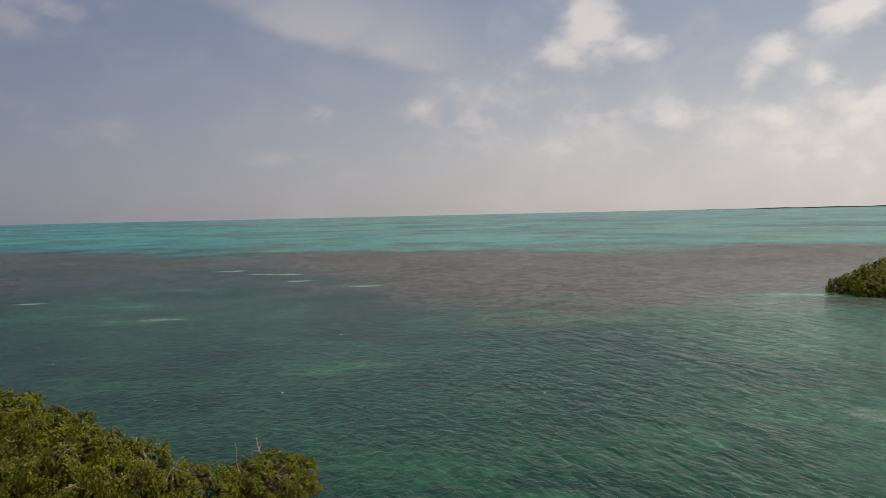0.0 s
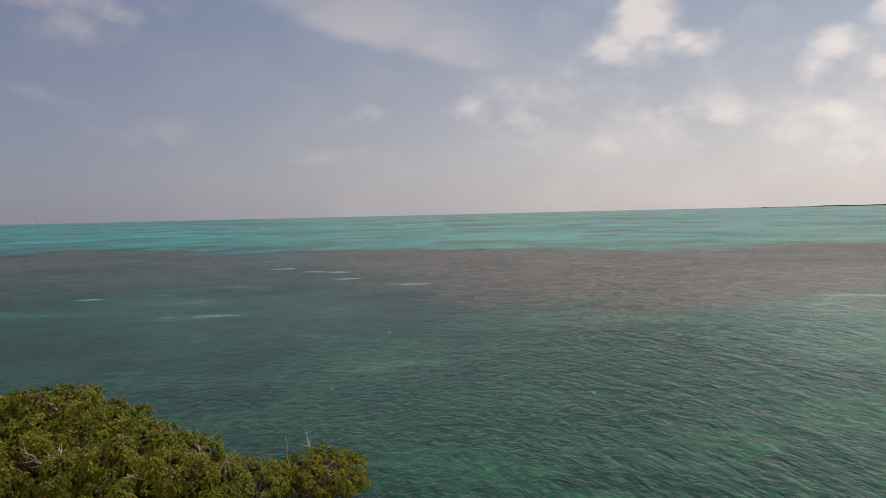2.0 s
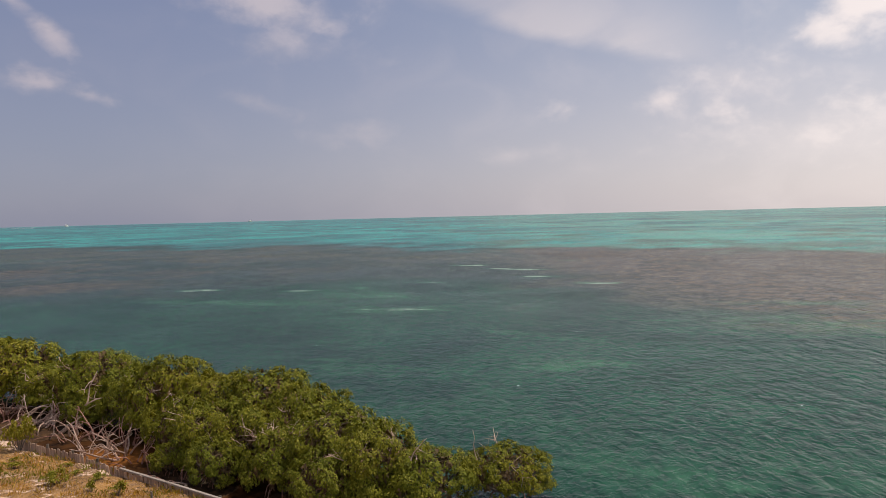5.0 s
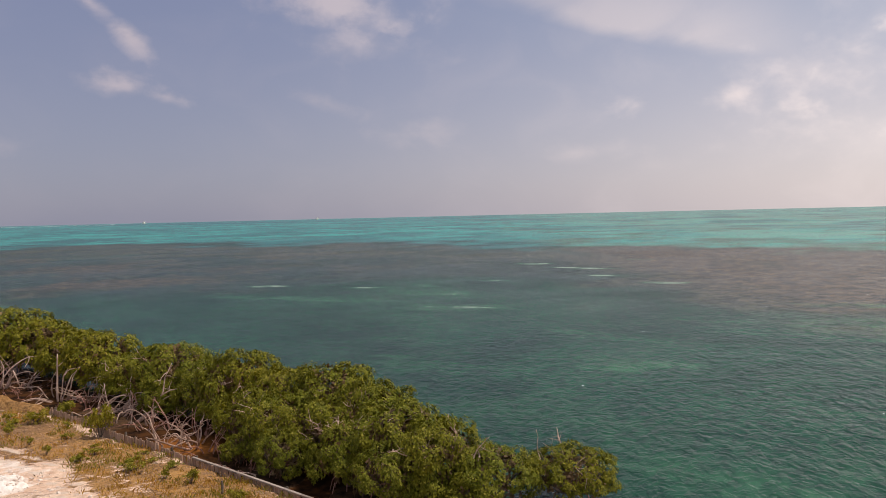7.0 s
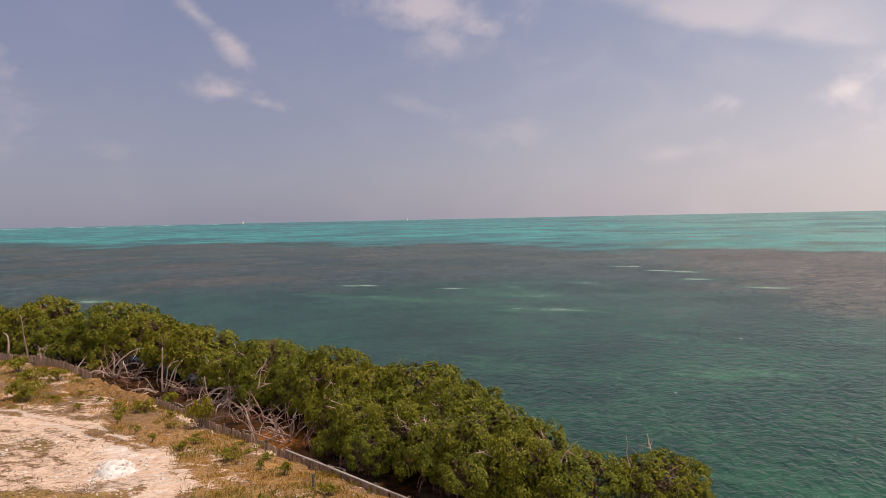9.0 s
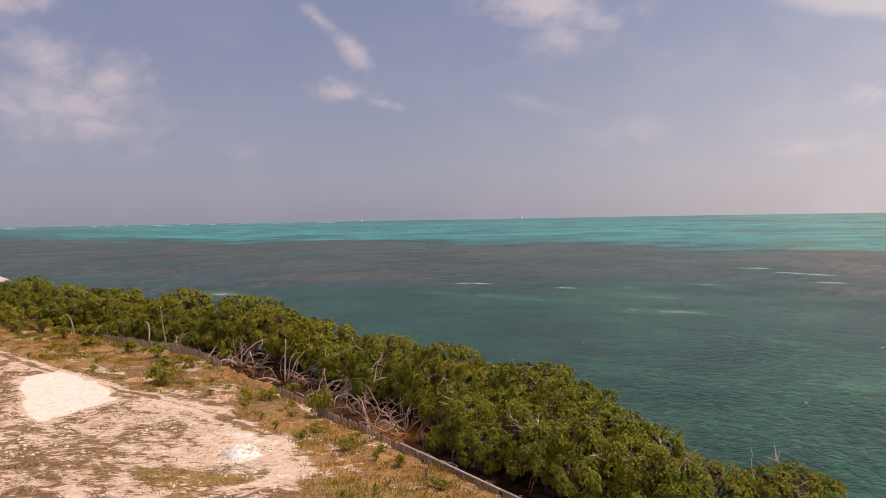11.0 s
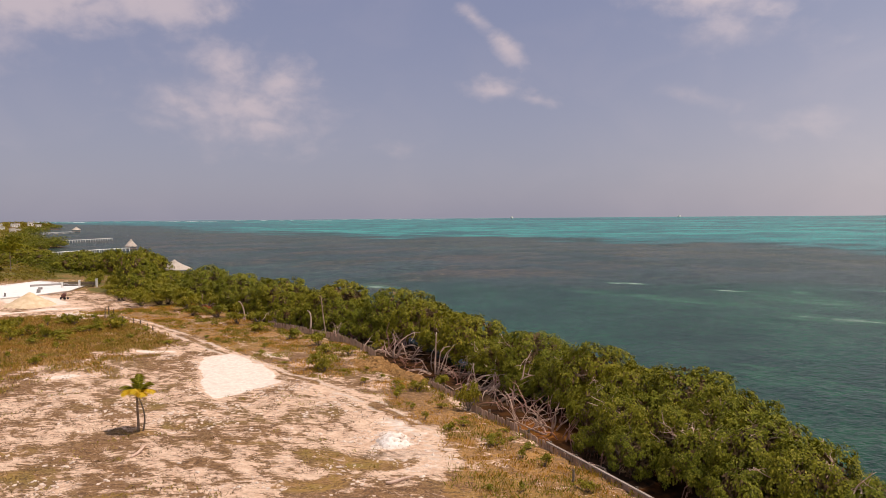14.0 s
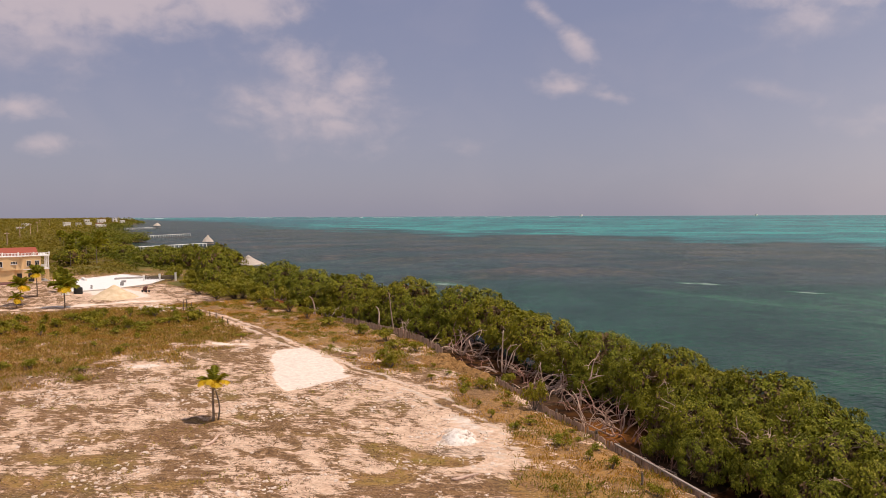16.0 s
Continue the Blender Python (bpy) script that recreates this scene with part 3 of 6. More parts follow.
def plot(x, y, ring):
    """Depth inside a convex outline, given clockwise."""
    d = np.full(np.shape(x), 1e3)
    for (ax, ay), (bx, by) in zip(ring, ring[1:] + ring[:1]):
        ln = math.hypot(bx - ax, by - ay)
        d = np.minimum(d, ((x - ax) * (by - ay) - (y - ay) * (bx - ax)) / ln)
    return d


def ground_cover(x, y):
    m, v = meadow(x, y), verge(x, y)
    wx, wy = x + 1.1 * fbm(x, y, 2.4, 3, 51), y + 0.8 * fbm(x, y, 2.0, 3, 52)
    far = smooth(-x, 165, 180)
    bushy = smooth(-x, 100, 108) * smooth(x, -175, -160) * smooth(y - 0.05 * (x + 110), 34.0, 37.5)
    grass = 0.497 + 0.05 * smooth(x, -50, -38) + 0.4 * m + 0.35 * bushy + (0.10 + 0.38 * smooth(x, -46, -34) + 0.24 * smooth(-x, 58, 68)) * v + 0.6 * far
    tinge = 0.0
    for cx, cy, a, b, w in ((-32.4, 20.4, 2.6, 1.2, .6), (-31.5, 17.8, 3.0, 1.0, .5), (-34.8, 19.6, 2.2, 0.6, .4), (-43, 5.4, 3.6, 1.3, .35), (-39.6, 3.4, 3.0, 1.4, .4), (-46, 13.2, 2.4, 0.9, .4), (-45.4, 17.2, 4, 0.9, .35),
                            (-24, 24, 4, 3.5, .3), (-53, 14.6, 4, 0.8, .3), (-40, 17.5, 4, 0.9, .25), (-47.4, 7.2, 3.4, 0.8, .3), (-36, 8.2, 3.4, 0.9, .3)):
        spot = oval(wx, wy, cx, cy, a, b, 56, w)
        grass, tinge = grass + spot, tinge + spot
    pale = 1.1 * smooth(plot(0.2 * x + 0.8 * wx, 0.2 * y + 0.8 * wy, [(-51.0, 20.4), (-55.0, 20.8), (-66.5, 25.6), (-67.5, 28.3), (-57.0, 28.0), (-52.0, 26.6)]), -0.5, 0.5) + oval(wx, wy, -34.2, 24.2, 1.5, 1.1, 0, 1.2) + oval(wx, wy, -72.5, 23.5, 3.6, 0.9, 40, .8) + oval(wx, wy, -66, 13.8, 2.4, 1.5, 30, .8)
    pale = pale + oval(wx, wy, -134, 23, 17, 5.5, 10, 0.9) + oval(x, y, -107, 24.5, 5, 2.2, 0, 1.0) + oval(x, y, -63, 31, 2.5, 0.7, 10, .7)
    pale = pale + oval(wx, wy, -116.8, 15, 1.1, 13.5, -4, 1.2) + oval(wx, wy, -107.4, 21.6, 2.6, 3.8, -20, 1.1)
    open_sand = oval(wx, wy, -34, 24.6, 8, 2.6, 25, .8) + oval(wx, wy, -30.0, 22.2, 4.6, 2.4, 50, 1.1) + oval(wx, wy, -37.5, 26.2, 4.5, 1.5, 12, 1.1) + oval(wx, wy, -45, 27.3, 7, 1.4, 0, .7)
    bare = np.maximum(pale, open_sand * 0.40) * (1 - np.clip(2.2 * tinge, 0, 1))
    d = np.abs(y - path_y(x))
    ruts = np.exp(-((d - 0.55) / 0.2) ** 2) * smooth(x, -125, -108) * smooth(-x, 25, 31)
    track = np.maximum(ruts, oval(x, y, -32, 23, 6, 2.2, 50, .5))
    grass = grass - 0.55 * smooth(y - edge_y(x), -1.1, -0.4) * smooth(fbm(x, y, 3.0, 3, 55), -0.1, 0.3) * (x > -85)
    grass = grass + 0.35 * np.exp(-(d / 0.24) ** 2) - 0.7 * ruts
    green = 1.3 * tinge + 0.36 * m + 0.9 * bushy + 0.4 * far + 0.3 * smooth(fbm(x, y, 6.0, 3, 9), 0.15, 0.6) + 0.5 * far
    return np.stack([np.clip(grass, 0, 1), np.clip(bare, 0, 1), np.clip(green, 0, 1), np.clip(track, 0, 1)], -1)


gx = lines([(-180, -112, 1.6), (-112, -76, 0.8), (-76, -12, 0.42), (-12, 30, 3.0)], 4700)
gy = lines([(-30, -2, 2.0), (-2, 44, 0.42), (44, 70, 1.6)], 4700)
tagged(sheet("ground", gx, gy, ground_z, GROUND, ground_cover, "cover"),
       "pale coral sand ground with dead brown weeds", "ground", kind="structure")


def bed_colours(x, y):
    n = fbm(x, y, 60.0, 4, 21)
    n2 = fbm(x, y, 22.0, 3, 22)
    upper = np.interp(x, [-4700, -1219, -760, -441, -312, -158, -59, -3, 45, 103, 147, 300, 4700], [700, 400, 300, 272, 315, 305, 262, 268, 262, 242, 228, 215, 215])
    turq = smooth(y + 55 * n, upper - 62, upper + 112)
    n2 = n2 + 0.7 * fbm(x, y, 55.0, 3, 24)
    lower = np.interp(x, [-300, -140, -110, -80, -66, -45, -17, 10, 47, 90, 300], [40, 62, 92, 112, 128, 150, 131, 114, 110, 112, 110])
    brown = smooth(y + 20 * n2, lower - 22, lower + 24) * (1 - turq)
    shallow = smooth(-x, 85, 120) * smooth(y, 44, 55) * smooth(110 - y, 0, 30) * 0.75
    brown = np.maximum(brown, shallow)
    brown = brown * (0.78 + 0.22 * smooth(x, -70, -20))
    sand = np.zeros_like(x)
    wx, wy = x + 5.0 * fbm(x, y, 14.0, 3, 61), y + 2.2 * fbm(x, y, 9.0, 3, 62)
    # pale bed patches; the wide ones beyond x 20 also paint that sky sheen
    for cx, cy, a, b, w in ((-90, 119, 6, 1.3, 1.3), (-69, 120.5, 5.5, 1.4, 1.2), (-55.3, 186, 7, 3, 1.2), (-38.5, 173, 8, 1.8, 1.2), (-61, 127, 5, 1.8, .8), (-50, 140, 7, 1.8, .7),
                            (-28, 154, 6, 2.2, 1.0), (-18, 141, 6, 2.2, .9), (-52, 116, 11, 5, .6), (-42, 98, 11, 3.6, .65), (-72, 103, 24, 4, .5), (-118, 82, 10, 2.2, .9), (-30, 205, 8, 2, .7),
                            (53, 110, 9, 4.5, .95), (44, 104, 15, 6, .7), (14, 112, 12, 4, .55), (-11, 66, 7, 4, .55), (7, 42, 7, 4, .4), (2, 33, 5, 2.5, .65), (14, 31.5, 7, 3, .65), (-4, 37, 5, 2.5, .4), (26, 46, 14, 9, .62), (48, 66, 18, 14, .6), (40, 90, 22, 12, .55),
                            (34, 72, 14, 10, .5), (-26, 60, 9, 3, .35), (-23, 44, 6, 3, .45), (18, 92, 30, 10, .42), (-31, 45.5, 6, 2.5, .75), (-15, 80, 10, 3, .35), (4, 55, 6, 2.5, .35)):
        sand = np.maximum(sand, oval(wx, wy, cx, cy, a, b * 1.3, 0, min(w, 1.05)))
    off = y - edge_y(x)
    mud = smooth(9.0 - off - 0.02 * np.abs(x + 40), 0.0, 2.5) * smooth(-x, 9, 13) * smooth(x, -135, -120)
    return np.stack([turq, brown, np.clip(sand, 0, 1), mud], -1)


def sea_z(x, y):
    near = np.exp(-((x - 20) / 60.0) ** 2 - ((y - 60) / 60.0) ** 2) * smooth(y - edge_y(x), 6, 14) * smooth(x, -6, 20)
    return near * (0.04 * np.sin(1.45 * x + 0.12 * y + 2.4 * fbm(x, y, 14.0, 2, 31)) + 0.04 * fbm(x, y, 3.0, 2, 33))


sx = lines([(-300, -130, 3.0), (-130, 84, 0.8), (84, 160, 3.0)], 4800)
sy = lines([(-20, 24, 4.0), (24, 112, 0.8), (112, 230, 1.0), (230, 340, 2.5)], 4800)
tagged(sheet("water", sx, sy, sea_z, SEA, bed_colours, "bed"), "turquoise shallow sea with brown seagrass beds and ripples", "sea", kind="structure")

# a low wooded coast along the far horizon, and a line of surf on the reef
far = thing("backdrop", 0, 0, 0, "dark low wooded coast far across the bay", "coast", kind="structure")
pts, fcs = [], []
for i in range(120):
    a = radians(-19.6 - 0.34 * i)
    h = 1.5 + 2.8 * smooth(i, 0, 14) + 2.2 * float(fbm(np.array(i * 1.0), np.array(0.0), 3.0, 3, 41))
    d = 3900.0
    for dd, z in ((0, -1.0), (0, h), (60, h * 0.9), (60, -1.0)):
        pts.append((-math.sin(a) * (d + dd), math.cos(a) * (d + dd), z))
    if i:
        o = 4 * i
        for j in range(3):
            fcs.append((o + j - 4, o + j, o + j + 1, o + j - 3))
child("far_coast", mesh_of("far_coast", pts, fcs, LEAF_FAR), far)
surf_v, surf_f = [], []
for i in range(70):
    a = radians(rng.uniform(47, 84))
    d, ln, h = rng.uniform(3300, 4400), rng.uniform(10, 45), rng.uniform(0.2, 0.7)
    cx, cy = -math.sin(a) * d, math.cos(a) * d
    ux, uy = math.cos(a), math.sin(a)
    v, f = tube([(cx - ux * ln, cy - uy * ln, 0.0), (cx - ux * ln * .4, cy - uy * ln * .4, h * .4), (cx + ux * ln * .3, cy + uy * ln * .3, h * .5), (cx + ux * ln, cy + uy * ln, 0.0)], [0.1, h * .6, h * .7, 0.1], 6)
    o = len(surf_v)
    surf_v += v
    surf_f += [tuple(q + o for q in w) for w in f]
tagged(new("surf", mesh_of("surf", surf_v, surf_f, FOAM, smooth=True)), "white line of surf breaking on the reef", "surf", kind="stuff")

# ---------------------------------------------------------------- plants


def leaf_quads(r, lobes, count, size, shell=0.55, up=0.55, bunch=8):
    """Leaves as small quads, in bunches, in the outer part of a set of lobes (x, y, z, rx, rz)."""
    lobes = np.array(lobes)
    share = lobes[:, 3] ** 2
    n = count // bunch
    pick = r.choice(len(lobes), n, p=share / share.sum())
    d = r.normal(0, 1, (n, 3))
    d[:, 2] = np.where(d[:, 2] < -0.5, -d[:, 2], d[:, 2])
    d /= np.linalg.norm(d, axis=1)[:, None]
    rad = shell + (1.06 - shell) * r.random(n) ** 0.6
    lump = 1 + 0.10 * np.sin(5 * d[:, 0] + pick) * np.sin(4 * d[:, 1] + 2 * pick) + 0.10 * np.sin(11 * d[:, 2] + 9 * d[:, 0])
    c = lobes[pick]
    q = c[:, :3] + d * (rad * lump)[:, None] * np.stack([c[:, 3], c[:, 3], c[:, 4]], 1)
    axis = d * 0.8 + r.normal(0, 0.3, (n, 3)) + np.array([0, 0, up])
    axis /= np.linalg.norm(axis, axis=1)[:, None]
    q, axis = np.repeat(q, bunch, 0), np.repeat(axis, bunch, 0)
    m = len(q)
    spoke = np.cross(axis, r.normal(0, 1, (m, 3)))
    spoke /= np.linalg.norm(spoke, axis=1)[:, None]
    t = spoke + axis * r.uniform(-0.25, 0.5, m)[:, None]
    t /= np.linalg.norm(t, axis=1)[:, None]
    b = np.cross(axis, spoke)
    s = size * r.uniform(0.7, 1.3, m)[:, None]
    q = q + spoke * s * 0.25 + r.normal(0, 0.35, (m, 3)) * size
    return np.stack([q, q + t * s * 0.9 + b * s * 0.52, q + t * s * 1.6, q + t * s * 0.9 - b * s * 0.52], 1)


def crown_leaves(r, clumps, heart, count, size, bunch=6):
    """Leaves in small rosettes over the outer side of clumps (x, y, z, rx, rz) that stand round the heart of a crown."""
    c = np.array(clumps)
    n = count // bunch
    pick = r.choice(len(c), n, p=c[:, 3] ** 2 / (c[:, 3] ** 2).sum())
    c = c[pick]
    out = c[:, :3] - heart
    out /= np.linalg.norm(out, axis=1)[:, None] + 1e-6
    d = r.normal(0, 1, (n, 3))
    d /= np.linalg.norm(d, axis=1)[:, None]
    dot = (d * out).sum(1)
    d = np.where((dot < -0.3)[:, None], d - 2 * dot[:, None] * out, d)
    q = c[:, :3] + d * (0.80 + 0.26 * r.random(n) ** 1.5)[:, None] * np.stack([c[:, 3], c[:, 3], c[:, 4]], 1)
    axis = d * 0.75 + out * 0.2 + r.normal(0, 0.2, (n, 3)) + np.array([0, 0, 0.75])
    axis /= np.linalg.norm(axis, axis=1)[:, None]
    q, axis = np.repeat(q, bunch, 0), np.repeat(axis, bunch, 0)
    m = len(q)
    spoke = np.cross(axis, r.normal(0, 1, (m, 3)))
    spoke /= np.linalg.norm(spoke, axis=1)[:, None]
    t = spoke + axis * r.uniform(-0.3, 0.4, m)[:, None]
    t /= np.linalg.norm(t, axis=1)[:, None]
    b = np.cross(axis, spoke)
    s = size * r.uniform(0.7, 1.3, m)[:, None]
    q = q + spoke * s * 0.2 + r.normal(0, 0.4, (m, 3)) * size
    return np.stack([q, q + t * s * 0.8 + b * s * 0.55, q + t * s * 1.5, q + t * s * 0.8 - b * s * 0.55], 1)


def mangrove(seed, leaves=14400, leaf=0.026):
    """A broad domed mangrove, one unit in radius and one high: forked trunk and a crown of pillowy clumps. Returned as meshes."""
    r = np.random.default_rng(seed)
    swells = r.normal(0, 1, (6, 3))
    swells[:, 2] = np.abs(swells[:, 2]) * 0.8
    swells /= np.linalg.norm(swells, axis=1)[:, None]
    heart = np.array([0.0, 0.0, 0.45])
    clumps = []
    n = 46
    for i in range(n):
        s = 1 - 1.28 * (i + 0.5) / n
        a, ce = 2.39996 * i + r.normal(0, 0.25), math.sqrt(1 - s * s)
        way = np.array([ce * math.cos(a), ce * math.sin(a), s])
        push = 0.70 + 0.20 * float((swells @ way).max() ** 4) + r.normal(0, 0.075)
        push = min(push, 0.93)
        w = r.uniform(0.13, 0.225)
        clumps.append((way[0] * push * 0.94, way[1] * push * 0.94, 0.48 + way[2] * push * 0.47, w * 1.12, w * 0.50))
    for i in range(12):
        a, q = r.uniform(0, 6.28), r.uniform(0.62, 0.86)
        clumps.append((q * math.cos(a), q * math.sin(a), r.uniform(0.20, 0.40), r.uniform(0.14, 0.22), 0.085))
    crown = quads_mesh("crown", crown_leaves(r, clumps, heart, leaves, leaf), LEAF)
    # dark fill behind the clumps: shade of the crown's gaps put into colour
    inside = quads_mesh("inner_foliage", leaf_quads(r, [(0, 0, 0.45, 0.68, 0.34)], leaves // 9, leaf * 1.85, 0.7, 0.3), DEAD_AND_SHADE)
    limbs = []
    for l in clumps[8:46:3]:
        mid = Vector((l[0] * 0.4, l[1] * 0.4, l[2] * 0.5))
        limbs.append(tube([(0.03 * r.normal(), 0.03 * r.normal(), 0.10), mid, (l[0] * 0.78, l[1] * 0.78, l[2] * 0.85), (l[0], l[1], l[2])], [0.032, 0.024, 0.016, 0.007], 5))
    limbs.append(tube([(0, 0, -0.15), (0.02, 0.01, 0.2), (0.03, -0.02, 0.5)], [0.045, 0.04, 0.025], 6))
    return crown, mesh_of("trunk", *joined(limbs), BARK, smooth=True), inside


def prop_root(i):
    r = np.random.default_rng(40 + i)
    h, reach = r.uniform(0.16, 0.34), r.uniform(0.3, 0.7)
    line = [(0.03, 0, h), (reach * .35, 0.03 * r.normal(), h * 1.05), (reach * .75, 0.05 * r.normal(), h * .6), (reach, 0.04 * r.normal(), -0.2)]
    return mesh_of("prop_root", *tube(line, [0.017, 0.014, 0.012, 0.009], 5), ROOT, smooth=True)


PROPS = [prop_root(i) for i in range(5)]
MANGROVES = [mangrove(50 + i, 8200, 0.0335) for i in range(6)]
NEAR_MANGROVES = [mangrove(60 + i, 13500, 0.0262) for i in range(8)]
FAR_TREES = [mangrove(70 + i, 3800, 0.049) for i in range(5)]


def plant_mangrove(i, x, y, h, rad, base, label, group, roots=0):
    t = thing("mangrove_tree", x, y, base, label, "tree", group, turn=(i * 67) % 360)
    t.scale = (rad, rad, h)
    kinds = NEAR_MANGROVES if roots and x > -46 else FAR_TREES if not roots or rad < 2.0 else MANGROVES
    crown, trunk, inside = kinds[i % len(kinds)]
    child("crown", crown, t)
    child("inner_foliage", inside, t, "dark brown leaf fill painted for the shade inside the crown")
    child("trunk", trunk, t)
    for j in range(roots):
        child("prop_root", PROPS[(i + j) % 5], t, "reddish arching prop root").matrix_basis = pose(0, 0, 0, 0, 0, 137.5 * j + 31 * i) @ Matrix.Scale(0.8 + 0.05 * (j % 7), 4)
    return t


OUTER = [(-8.2, 33.4, 2.9, 2.1), (-11.4, 31.0, 3.1, 2.2), (-13.8, 31.0, 3.6, 2.3), (-16.6, 32.4, 3.9, 2.5), (-19.4, 34.9, 4.4, 2.6), (-22.8, 37.0, 4.9, 2.8), (-26.8, 37.2, 4.4, 2.6),
         (-30.6, 38.0, 3.9, 2.5), (-34.8, 40.2, 4.3, 2.8), (-39.3, 40.9, 4.0, 2.8), (-43.8, 41.8, 4.0, 2.7), (-48.8, 43.2, 4.0, 2.8), (-54, 44.8, 4.2, 3), (-59.5, 46.0, 4.4, 3), (-65, 47.0, 4.5, 3),
         (-71, 47.2, 4.5, 3.0), (-77.5, 47.0, 4.7, 3.2), (-83.5, 46.2, 4.2, 2.8), (-90, 45.8, 4.8, 3.3), (-97, 45.5, 4.5, 3), (-104, 46, 4.8, 3.3), (-111, 46, 4.6, 3.2), (-118, 46.5, 4.3, 3.2), (-126, 48, 4.0, 3.6)]
INNER = [(-15.8, 29.8, 3.1, 1.9), (-18.8, 31.2, 3.5, 2.0), (-21.5, 33.2, 3.8, 2.2), (-24.6, 33.6, 3.7, 2.2), (-27.4, 34.8, 3.5, 2.0), (-22.8, 31.2, 2.6, 1.5), (-26.2, 32.1, 1.8, 1.0),
         (-29.6, 36.6, 3.5, 1.9), (-34.2, 38.2, 3.6, 2.0), (-37.6, 39.2, 3.0, 1.6), (-43.4, 40.4, 3.1, 1.7), (-53, 43.6, 3.4, 1.8), (-63, 45, 3.8, 2.2), (-46.5, 42.2, 2.6, 1.6),
         (-38.2, 37.6, 2.2, 1.2), (-33.6, 37.8, 2.6, 1.4),
         (-68, 44.8, 4.0, 2.4), (-74, 44.6, 4.0, 2.4), (-80, 43.8, 3.8, 2.4), (-87, 43.4, 4.0, 2.6), (-94, 42.8, 3.6, 2.4), (-101, 43.2, 4.0, 2.6), (-108, 43.2, 4.0, 2.6), (-115, 43.8, 4.0, 2.6)]
for i, (x, y, h, rad) in enumerate(OUTER):
    dome = (1.0, 1.0) if x > -12 else ((1.14, 1.1) if i % 2 else (1.0, 0.98)) if x > -27 else ((1.16, 1.12) if i % 2 else (0.97, 0.97)) if x > -62 else (1.2, 1.26) if i % 2 == 0 else (0.84, 1.0)
    plant_mangrove(2 * i, x, y, h * (0.95 + 0.05 * (i * 7 % 5)) * dome[0], rad * 1.12 * dome[1], 0.0, "dense olive green mangrove standing in shallow water", "mangroves along the shore", 6)
for i, (x, y, h, rad) in enumerate(INNER):
    plant_mangrove(i + 1, x, y + (0.7 if x < -28 else 0.0), h * 1.04, rad * 1.14, 0.0, "low green mangrove over brown muddy water", "mangroves along the shore", 10)
for i, (x, y, h, rad) in enumerate([(66.5, 112, 6.2, 4.8), (64, 108.5, 5.2, 3.8), (62, 112.5, 4.6, 3.2), (72, 108, 6.8, 5.2), (71, 116, 6.6, 5.2), (79, 112, 7, 6), (69, 105, 5.4, 3.8)]):
    plant_mangrove(i + 1, x, y, h, rad, -1.6, "dark green mangrove clump of a small islet", "mangroves of the islet")
for i in range(22):
    x = -63 - 2.7 * i
    y = float(edge_y(np.array(x))) + (rng.uniform(3.0, 4.2) if x > -82 else rng.uniform(1.8, 3.4))
    plant_mangrove(2 * i, x, y, rng.uniform(1.7, 2.9), rng.uniform(1.3, 1.9), 0.0, "small bushy mangrove behind the board wall", "low mangroves behind the wall", 3)
# taller coastal trees where the shore bends out
for i in range(27):
    x = -124 - 3.2 * i + rng.normal(0, 1)
    y = edge_y(np.array(x)) + rng.uniform(-8.0, 0.8)
    h = rng.uniform(3.8, 5.4) if x < -140 else rng.uniform(3.4, 4.3)
    if x > -160 and math.degrees(math.atan2(-x, y)) < 71.4:
        h *= 0.72
    elif x > -190 and math.degrees(math.atan2(-x, y)) < 76.5:
        h *= 1.3
    if x > -168 and abs(math.degrees(math.atan2(-x, y)) - 70.4) < 1.7:
        h = min(h, 12.9 - 0.063 * math.hypot(x, y))
    plant_mangrove(i, x, float(y), h, rng.uniform(2.8, 4.0), 0.2, "broad green coastal tree near the shore", "trees at the bend of the shore")

# broad dark trees that stand above the bush behind the slab
wood_rng = np.random.default_rng(29)
for i in range(34):
    x = -185 * (520 / 185.0) ** ((i + 0.5) / 34)
    nearest = math.degrees(math.atan2(-x, float(edge_y(np.array(x)))))
    a = radians(wood_rng.uniform(nearest + 0.25, 82.9 if i % 3 else nearest + 1.3))
    plant_mangrove(i, x, -x / math.tan(a), wood_rng.uniform(3.3, 4.9), wood_rng.uniform(3.0, 4.6) - 0.003 * x, 0.3, "broad dark green tree above the coastal bush", "trees above the bush")

plant_mangrove(3, -143.5, 17.6, 2.6, 1.6, 0.6, "small dark green tree beside the concrete slab", "trees of the building plot")


def shrub(seed, leaves=1500, leaf=0.06):
    r = np.random.default_rng(seed)
    lobes = [(r.normal(0, 0.34), r.normal(0, 0.34), r.uniform(0.35, 0.8), r.uniform(0.25, 0.42), r.uniform(0.2, 0.34)) for _ in range(9)]
    crown = quads_mesh("foliage", leaf_quads(r, lobes, leaves, leaf, 0.3, 0.3), SHRUB)
    stems = [tube([(0, 0, -0.1), (l[0] * .5, l[1] * .5, l[2] * .5), l[:3]], [0.03, 0.02, 0.008], 4) for l in lobes]
    return crown, mesh_of("stem", *joined(stems), BARK)


SHRUBS = [shrub(80 + i) for i in range(4)]
WEEDS = [shrub(80 + i, 480, 0.10) for i in range(4)]
WITHERED = shrub(88)[0].copy()
WITHERED.materials[0] = RUSTY


